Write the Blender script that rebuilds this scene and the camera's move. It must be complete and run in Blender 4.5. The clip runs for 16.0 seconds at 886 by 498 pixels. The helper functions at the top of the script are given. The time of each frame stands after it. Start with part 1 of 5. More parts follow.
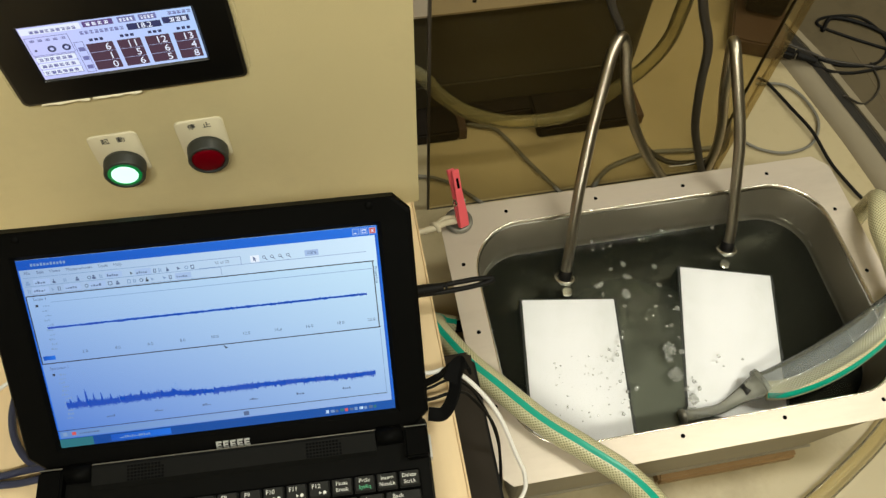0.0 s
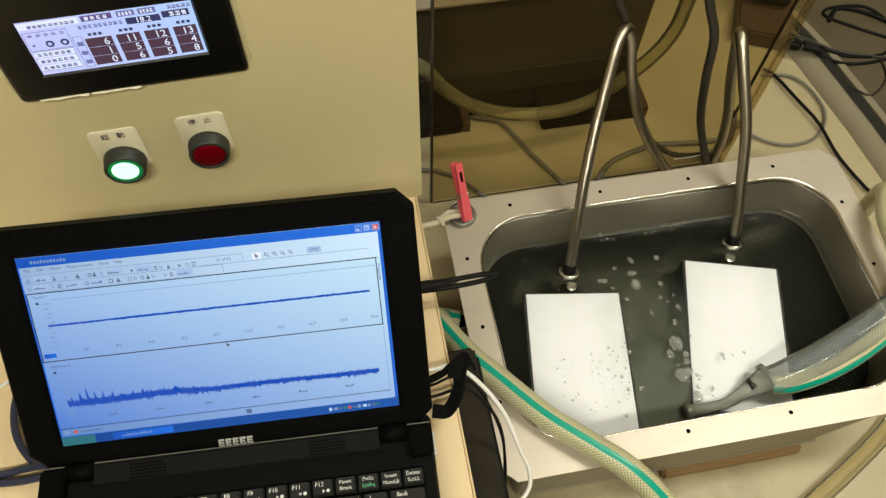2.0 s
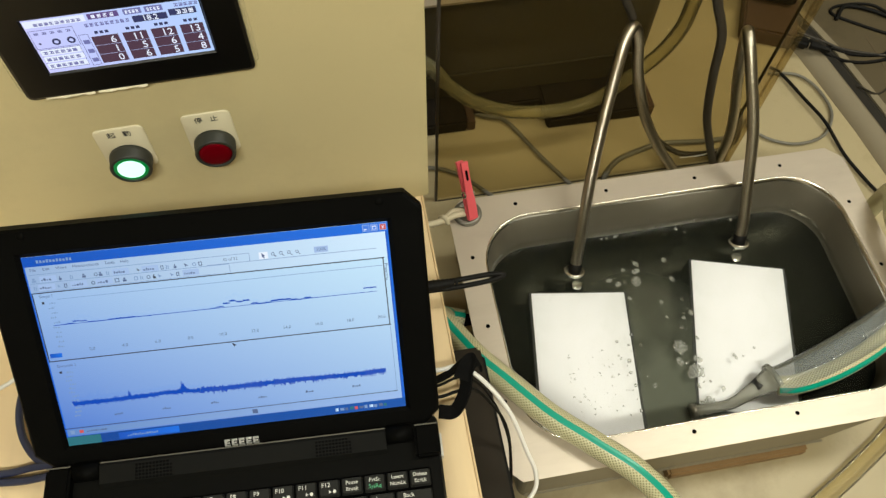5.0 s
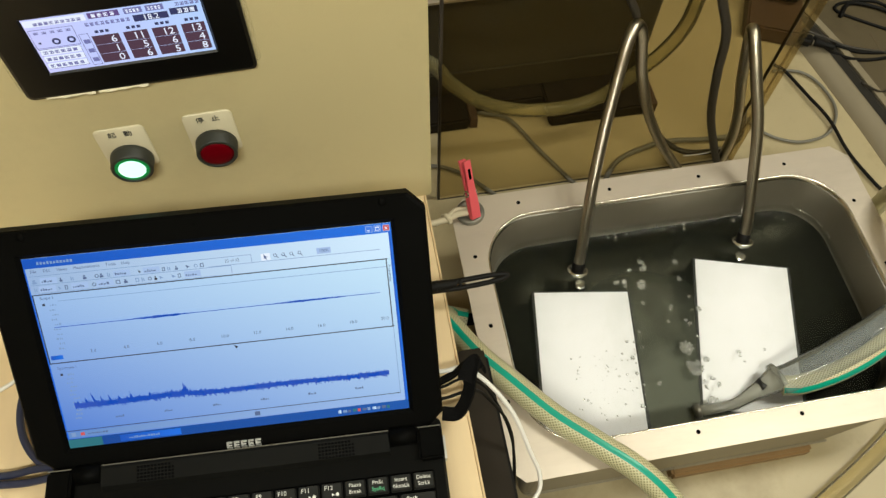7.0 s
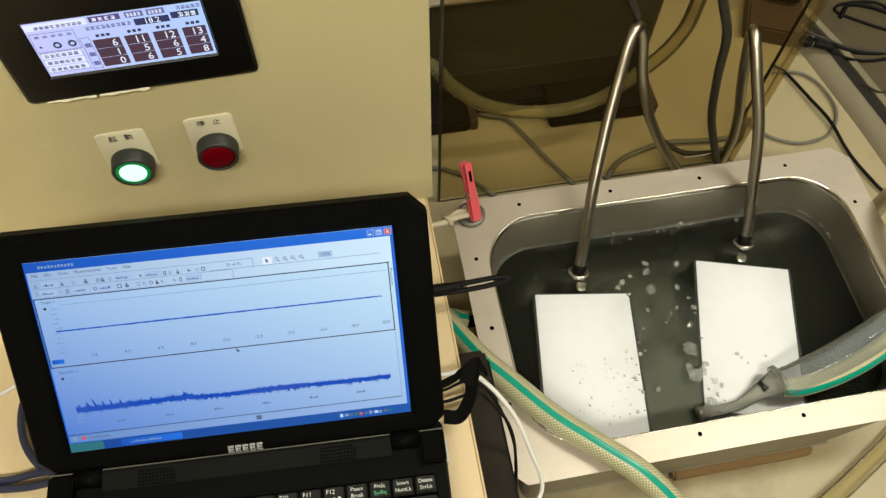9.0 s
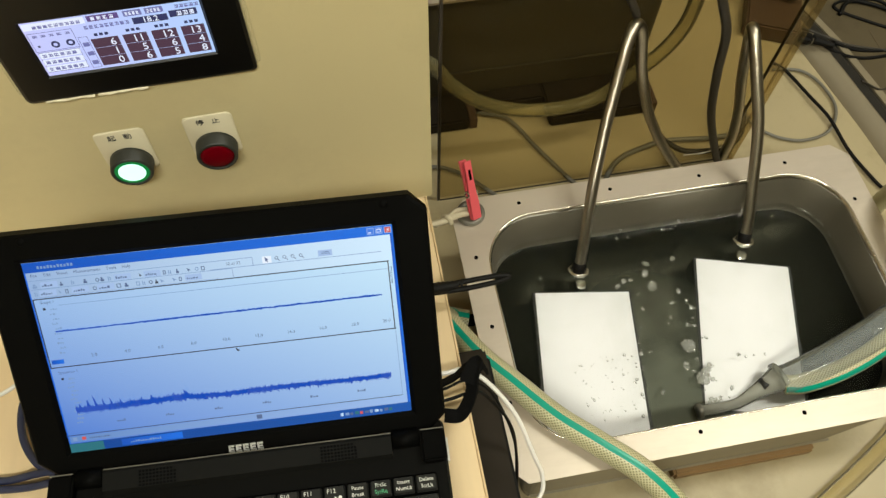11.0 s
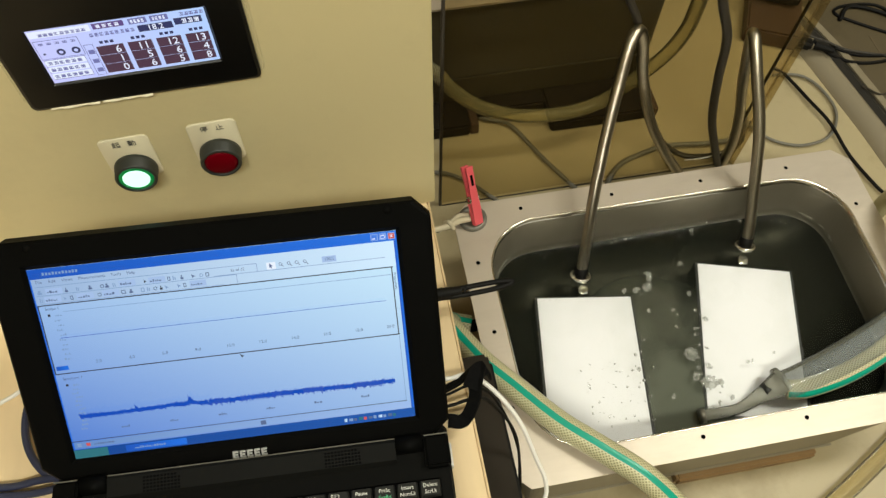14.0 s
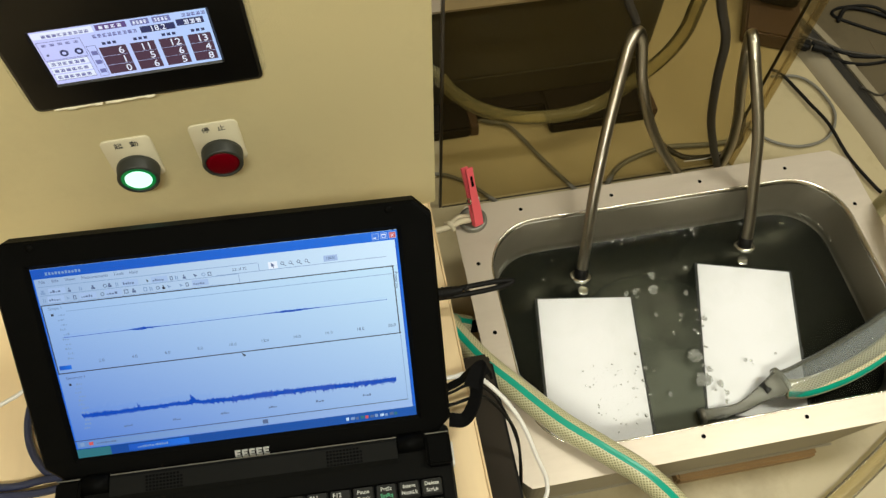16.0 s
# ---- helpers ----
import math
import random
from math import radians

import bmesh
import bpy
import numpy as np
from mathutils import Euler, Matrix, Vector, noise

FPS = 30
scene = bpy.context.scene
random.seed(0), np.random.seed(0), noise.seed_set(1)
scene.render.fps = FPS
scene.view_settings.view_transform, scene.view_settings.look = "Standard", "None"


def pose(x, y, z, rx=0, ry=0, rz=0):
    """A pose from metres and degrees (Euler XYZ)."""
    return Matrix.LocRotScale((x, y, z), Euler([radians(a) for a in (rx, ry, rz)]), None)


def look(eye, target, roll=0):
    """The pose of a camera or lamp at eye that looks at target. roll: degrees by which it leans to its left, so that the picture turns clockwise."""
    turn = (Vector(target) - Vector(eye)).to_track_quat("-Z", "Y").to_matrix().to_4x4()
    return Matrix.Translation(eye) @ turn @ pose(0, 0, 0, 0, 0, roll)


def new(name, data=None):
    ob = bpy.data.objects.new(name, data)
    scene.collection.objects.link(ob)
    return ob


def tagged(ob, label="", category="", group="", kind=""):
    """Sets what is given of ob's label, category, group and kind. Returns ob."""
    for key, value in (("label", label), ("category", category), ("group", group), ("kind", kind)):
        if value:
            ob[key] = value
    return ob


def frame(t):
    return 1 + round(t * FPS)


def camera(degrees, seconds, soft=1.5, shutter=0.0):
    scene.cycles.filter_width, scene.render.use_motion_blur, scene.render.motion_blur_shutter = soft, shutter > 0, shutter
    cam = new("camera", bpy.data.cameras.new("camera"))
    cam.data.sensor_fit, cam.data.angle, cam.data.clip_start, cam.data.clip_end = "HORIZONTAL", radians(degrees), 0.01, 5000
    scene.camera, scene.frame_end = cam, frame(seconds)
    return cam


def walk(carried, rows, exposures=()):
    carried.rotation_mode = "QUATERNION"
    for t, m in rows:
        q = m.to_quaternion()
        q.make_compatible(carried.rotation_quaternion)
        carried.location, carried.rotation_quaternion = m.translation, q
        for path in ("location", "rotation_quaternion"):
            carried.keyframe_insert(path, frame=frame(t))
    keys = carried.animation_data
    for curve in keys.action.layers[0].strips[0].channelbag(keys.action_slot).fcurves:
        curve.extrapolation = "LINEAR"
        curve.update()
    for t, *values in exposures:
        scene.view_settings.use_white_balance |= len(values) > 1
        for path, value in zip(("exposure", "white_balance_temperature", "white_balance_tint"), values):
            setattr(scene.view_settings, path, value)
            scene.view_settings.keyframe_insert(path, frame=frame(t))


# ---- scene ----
cam = camera(60.752, 16.0, soft=1.4)
PATH = [
    (0, (-0.1196, -0.2169, 0.9161), (-0.0117, 0.2682, 0.0483), 2.468),
    (0.5, (-0.1188, -0.2142, 0.9148), (-0.0130, 0.2681, 0.0452), 2.274),
    (1, (-0.1160, -0.2101, 0.9137), (-0.0127, 0.2680, 0.0415), 2.018),
    (1.5, (-0.1168, -0.2094, 0.9129), (-0.0147, 0.2666, 0.0395), 2.001),
    (2, (-0.1189, -0.2115, 0.9128), (-0.0168, 0.2647, 0.0395), 1.959),
    (2.5, (-0.1211, -0.2130, 0.9136), (-0.0197, 0.2645, 0.0408), 1.953),
    (3, (-0.1217, -0.2119, 0.9136), (-0.0188, 0.2654, 0.0409), 2.194),
    (3.5, (-0.1220, -0.2089, 0.9131), (-0.0188, 0.2669, 0.0396), 2.349),
    (4, (-0.1207, -0.2087, 0.9121), (-0.0185, 0.2662, 0.0380), 2.143),
    (6.5, (-0.1241, -0.2038, 0.9097), (-0.0278, 0.2663, 0.0323), 1.803),
    (7, (-0.1226, -0.2028, 0.9088), (-0.0260, 0.2668, 0.0312), 1.720),
    (7.5, (-0.1246, -0.2029, 0.9090), (-0.0284, 0.2675, 0.0318), 1.697),
    (8, (-0.1248, -0.2040, 0.9102), (-0.0294, 0.2682, 0.0338), 1.589),
    (8.5, (-0.1247, -0.2034, 0.9099), (-0.0277, 0.2695, 0.0342), 1.647),
    (9, (-0.1234, -0.2008, 0.9089), (-0.0265, 0.2696, 0.0318), 1.630),
    (11.5, (-0.1238, -0.2008, 0.9075), (-0.0264, 0.2680, 0.0296), 1.418),
    (12, (-0.1233, -0.1998, 0.9071), (-0.0265, 0.2676, 0.0283), 1.308),
    (12.5, (-0.1241, -0.2017, 0.9075), (-0.0282, 0.2671, 0.0295), 1.139),
    (13, (-0.1268, -0.2037, 0.9088), (-0.0293, 0.2679, 0.0324), 1.343),
    (13.5, (-0.1274, -0.2038, 0.9093), (-0.0291, 0.2714, 0.0349), 1.317),
    (14, (-0.1259, -0.2005, 0.9094), (-0.0278, 0.2744, 0.0349), 1.347),
    (14.5, (-0.1241, -0.1978, 0.9083), (-0.0260, 0.2748, 0.0325), 1.233),
    (15, (-0.1238, -0.1990, 0.9077), (-0.0263, 0.2742, 0.0321), 1.056),
    (15.5, (-0.1258, -0.2019, 0.9090), (-0.0282, 0.2733, 0.0345), 1.123),
    (16, (-0.1272, -0.2042, 0.9103), (-0.0282, 0.2748, 0.0381), 1.186),
]
walk(cam, [(t, look(eye, target, roll)) for t, eye, target, roll in PATH], [(0, 0.0, 6500, 10), (16, 0.0, 6500, 10)])

# ---- light ----
world = bpy.data.worlds.new("room_air")
scene.world = world
world.use_nodes = True
world.node_tree.nodes["Background"].inputs[0].default_value = (0.97, 0.96, 0.8, 1)
world.node_tree.nodes["Background"].inputs[1].default_value = 0.03


# ---- materials ----
def mat(name, color, rough=0.5, metal=0.0, var=0.12, scale=12.0, bump=0.0, bscale=200.0, dirt=None, dscale=4.0, coat=0.0, spec=0.5, stretch=None):
    m = bpy.data.materials.new(name)
    m.use_nodes = True
    nt = m.node_tree
    b = nt.nodes["Principled BSDF"]
    b.inputs["Roughness"].default_value, b.inputs["Metallic"].default_value = rough, metal
    b.inputs["Coat Weight"].default_value, b.inputs["Specular IOR Level"].default_value = coat, spec
    tc = nt.nodes.new("ShaderNodeTexCoord")
    src = tc.outputs["Object"]
    if stretch:
        mp = nt.nodes.new("ShaderNodeMapping")
        mp.inputs["Scale"].default_value = stretch
        nt.links.new(src, mp.inputs[0])
        src = mp.outputs[0]
    n1 = nt.nodes.new("ShaderNodeTexNoise")
    n1.inputs["Scale"].default_value, n1.inputs["Detail"].default_value = scale, 6
    nt.links.new(src, n1.inputs["Vector"])
    mix = nt.nodes.new("ShaderNodeMix")
    mix.data_type = "RGBA"
    lo = [c * (1 - var) for c in color]
    hi = [min(1, c * (1 + var)) for c in color]
    mix.inputs[6].default_value, mix.inputs[7].default_value = (*lo, 1), (*hi, 1)
    nt.links.new(n1.outputs["Fac"], mix.inputs[0])
    out = mix.outputs[2]
    if dirt:
        n2 = nt.nodes.new("ShaderNodeTexNoise")
        n2.inputs["Scale"].default_value, n2.inputs["Detail"].default_value, n2.inputs["Roughness"].default_value = dscale, 8, 0.7
        nt.links.new(src, n2.inputs["Vector"])
        ramp = nt.nodes.new("ShaderNodeValToRGB")
        ramp.color_ramp.elements[0].position, ramp.color_ramp.elements[1].position = 0.5, 0.72
        nt.links.new(n2.outputs["Fac"], ramp.inputs[0])
        mix2 = nt.nodes.new("ShaderNodeMix")
        mix2.data_type = "RGBA"
        mix2.inputs[7].default_value = (*dirt, 1)
        nt.links.new(ramp.outputs[0], mix2.inputs[0])
        nt.links.new(out, mix2.inputs[6])
        out = mix2.outputs[2]
    nt.links.new(out, b.inputs["Base Color"])
    if bump:
        n3 = nt.nodes.new("ShaderNodeTexNoise")
        n3.inputs["Scale"].default_value, n3.inputs["Detail"].default_value = bscale, 4
        nt.links.new(src, n3.inputs["Vector"])
        bp = nt.nodes.new("ShaderNodeBump")
        bp.inputs["Strength"].default_value, bp.inputs["Distance"].default_value = bump, 0.001
        nt.links.new(n3.outputs["Fac"], bp.inputs["Height"])
        nt.links.new(bp.outputs[0], b.inputs["Normal"])
    return m


def glow(name, color, strength=1.0, other=None, axis=0):
    """A surface that gives off light; with other, its tone drifts to that colour along the thing's own box."""
    m = bpy.data.materials.new(name)
    m.use_nodes = True
    nt = m.node_tree
    nt.nodes.remove(nt.nodes["Principled BSDF"])
    e = nt.nodes.new("ShaderNodeEmission")
    e.inputs[0].default_value, e.inputs[1].default_value = (*color, 1), strength
    if other:
        tc = nt.nodes.new("ShaderNodeTexCoord")
        sp = nt.nodes.new("ShaderNodeSeparateXYZ")
        nt.links.new(tc.outputs["Generated"], sp.inputs[0])
        mx = nt.nodes.new("ShaderNodeMix")
        mx.data_type = "RGBA"
        mx.inputs[6].default_value, mx.inputs[7].default_value = (*color, 1), (*other, 1)
        if axis == 2:
            av = nt.nodes.new("ShaderNodeMath")
            av.operation = "MULTIPLY_ADD"
            av.inputs[1].default_value = 0.45
            sc = nt.nodes.new("ShaderNodeMath")
            sc.operation = "MULTIPLY"
            sc.inputs[1].default_value = 0.55
            nt.links.new(sp.outputs[1], sc.inputs[0])
            nt.links.new(sp.outputs[0], av.inputs[0])
            nt.links.new(sc.outputs[0], av.inputs[2])
            nt.links.new(av.outputs[0], mx.inputs[0])
        else:
            nt.links.new(sp.outputs[axis], mx.inputs[0])
        nt.links.new(mx.outputs[2], e.inputs[0])
    gl = nt.nodes.new("ShaderNodeBsdfGlossy")
    gl.inputs["Roughness"].default_value = 0.25
    gl.inputs["Color"].default_value = (0.04, 0.04, 0.04, 1)
    ad = nt.nodes.new("ShaderNodeAddShader")
    nt.links.new(e.outputs[0], ad.inputs[0])
    nt.links.new(gl.outputs[0], ad.inputs[1])
    nt.links.new(ad.outputs[0], nt.nodes["Material Output"].inputs[0])
    return m


def clear(name, color, clearness, rough=0.1, tint=(1, 1, 1), ior=1.35, bump=0.0, bscale=60.0, pale_sheen=None):
    """Part see-through, part body colour, with a glossy skin; the last argument paints a reflected sheen: its colour,
    centre and half size.
    """
    m = bpy.data.materials.new(name)
    m.use_nodes = True
    nt = m.node_tree
    b = nt.nodes["Principled BSDF"]
    b.inputs["Base Color"].default_value = (*color, 1)
    b.inputs["Roughness"].default_value = rough
    b.inputs["Specular IOR Level"].default_value = 0.0
    if pale_sheen:
        tint2, (cx, cy), (hx, hy) = pale_sheen
        tc = nt.nodes.new("ShaderNodeTexCoord")
        wob = nt.nodes.new("ShaderNodeTexNoise")
        wob.inputs["Scale"].default_value, wob.inputs["Detail"].default_value = 22, 5
        nt.links.new(tc.outputs["Object"], wob.inputs["Vector"])
        mp = nt.nodes.new("ShaderNodeMapping")
        mp.inputs["Location"].default_value = (-cx / hx, -cy / hy, 0)
        mp.inputs["Scale"].default_value = (1 / hx, 1 / hy, 0)
        nt.links.new(tc.outputs["Object"], mp.inputs[0])
        ball = nt.nodes.new("ShaderNodeTexGradient")
        ball.gradient_type = "SPHERICAL"
        nt.links.new(mp.outputs[0], ball.inputs[0])
        mul = nt.nodes.new("ShaderNodeMath")
        mul.operation = "MULTIPLY"
        nt.links.new(ball.outputs["Fac"], mul.inputs[0])
        nt.links.new(wob.outputs["Fac"], mul.inputs[1])
        gain = nt.nodes.new("ShaderNodeMath")
        gain.operation, gain.use_clamp = "MULTIPLY", True
        gain.inputs[1].default_value = 2.4
        nt.links.new(mul.outputs[0], gain.inputs[0])
        cm = nt.nodes.new("ShaderNodeMix")
        cm.data_type = "RGBA"
        cm.inputs[6].default_value, cm.inputs[7].default_value = (*color, 1), (*tint2, 1)
        nt.links.new(gain.outputs[0], cm.inputs[0])
        nt.links.new(cm.outputs[2], b.inputs["Base Color"])
    tr = nt.nodes.new("ShaderNodeBsdfTransparent")
    tr.inputs[0].default_value = (*tint, 1)
    mx = nt.nodes.new("ShaderNodeMixShader")
    mx.inputs[0].default_value = clearness
    nt.links.new(b.outputs[0], mx.inputs[1])
    nt.links.new(tr.outputs[0], mx.inputs[2])
    gl = nt.nodes.new("ShaderNodeBsdfGlossy")
    gl.inputs["Roughness"].default_value = rough
    fr = nt.nodes.new("ShaderNodeFresnel")
    fr.inputs[0].default_value = ior
    m2 = nt.nodes.new("ShaderNodeMixShader")
    nt.links.new(fr.outputs[0], m2.inputs[0])
    nt.links.new(mx.outputs[0], m2.inputs[1])
    nt.links.new(gl.outputs[0], m2.inputs[2])
    nt.links.new(m2.outputs[0], nt.nodes["Material Output"].inputs[0])
    if bump:
        tc = nt.nodes.new("ShaderNodeTexCoord")
        n3 = nt.nodes.new("ShaderNodeTexNoise")
        n3.inputs["Scale"].default_value, n3.inputs["Detail"].default_value = bscale, 2
        nt.links.new(tc.outputs["Object"], n3.inputs["Vector"])
        bp = nt.nodes.new("ShaderNodeBump")
        bp.inputs["Strength"].default_value, bp.inputs["Distance"].default_value = bump, 0.002
        nt.links.new(n3.outputs["Fac"], bp.inputs["Height"])
        nt.links.new(bp.outputs[0], gl.inputs["Normal"])
        nt.links.new(bp.outputs[0], fr.inputs["Normal"])
    return m


def soap(name, milk, ior):
    """Refracting water skin with a little scattered white."""
    m = bpy.data.materials.new(name)
    m.use_nodes = True
    nt = m.node_tree
    b = nt.nodes["Principled BSDF"]
    b.inputs["Base Color"].default_value = (0.96, 0.97, 0.95, 1)
    b.inputs["Roughness"].default_value, b.inputs["IOR"].default_value = 0.03, ior
    b.inputs["Transmission Weight"].default_value = 1.0
    w = nt.nodes.new("ShaderNodeBsdfDiffuse")
    w.inputs[0].default_value = (0.8, 0.82, 0.78, 1)
    mx = nt.nodes.new("ShaderNodeMixShader")
    mx.inputs[0].default_value = milk
    nt.links.new(b.outputs[0], mx.inputs[1])
    nt.links.new(w.outputs[0], mx.inputs[2])
    nt.links.new(mx.outputs[0], nt.nodes["Material Output"].inputs[0])
    return m


def braid(name, dark, light, rough, metal, turns, per_metre, clearness=0.0, sharp=0.5, streak=0):
    """Crossing threads that wind both ways round a hose; uses the sweep's own UV (turn, metres)."""
    m = bpy.data.materials.new(name)
    m.use_nodes = True
    nt = m.node_tree
    b = nt.nodes["Principled BSDF"]
    b.inputs["Roughness"].default_value, b.inputs["Metallic"].default_value = rough, metal
    uv = nt.nodes.new("ShaderNodeUVMap")
    sp = nt.nodes.new("ShaderNodeSeparateXYZ")
    nt.links.new(uv.outputs[0], sp.inputs[0])

    def op(kind, a, c):
        k = nt.nodes.new("ShaderNodeMath")
        k.operation = kind
        for s, v in zip(k.inputs, (a, c)):
            if isinstance(v, (int, float)):
                s.default_value = v
            elif v is not None:
                nt.links.new(v, s)
        return k.outputs[0]

    along = op("MULTIPLY", sp.outputs[1], per_metre * 2 * math.pi)
    round_ = op("MULTIPLY", sp.outputs[0], turns * 2 * math.pi)
    w1 = op("SINE", op("ADD", along, round_), None)
    w2 = op("SINE", op("SUBTRACT", along, round_), None)
    top = op("MAXIMUM", w1, w2)
    fac = op("MULTIPLY", op("ADD", op("MULTIPLY", top, sharp), 1 - sharp), 1.0)
    if streak:
        # light and dark streaks round the hose, painted for highlights on the wire bundles
        fac = op("MULTIPLY", fac, op("ADD", op("MULTIPLY", op("SINE", op("ADD", op("MULTIPLY", sp.outputs[0], streak * 2 * math.pi), op("MULTIPLY", sp.outputs[1], 9.0)), None), 0.42), 0.58))
    mix = nt.nodes.new("ShaderNodeMix")
    mix.data_type = "RGBA"
    mix.inputs[6].default_value, mix.inputs[7].default_value = (*dark, 1), (*light, 1)
    nt.links.new(fac, mix.inputs[0])
    nt.links.new(mix.outputs[2], b.inputs["Base Color"])
    bp = nt.nodes.new("ShaderNodeBump")
    bp.inputs["Strength"].default_value, bp.inputs["Distance"].default_value = 0.2, 0.0005
    nt.links.new(top, bp.inputs["Height"])
    nt.links.new(bp.outputs[0], b.inputs["Normal"])
    if clearness:
        tr = nt.nodes.new("ShaderNodeBsdfTransparent")
        tr.inputs[0].default_value = (0.93, 0.93, 0.8, 1)
        ms = nt.nodes.new("ShaderNodeMixShader")
        ck = op("MULTIPLY", op("SUBTRACT", 1.0, fac), clearness)
        nt.links.new(ck, ms.inputs[0])
        nt.links.new(b.outputs[0], ms.inputs[1])
        nt.links.new(tr.outputs[0], ms.inputs[2])
        nt.links.new(ms.outputs[0], nt.nodes["Material Output"].inputs[0])
    return m


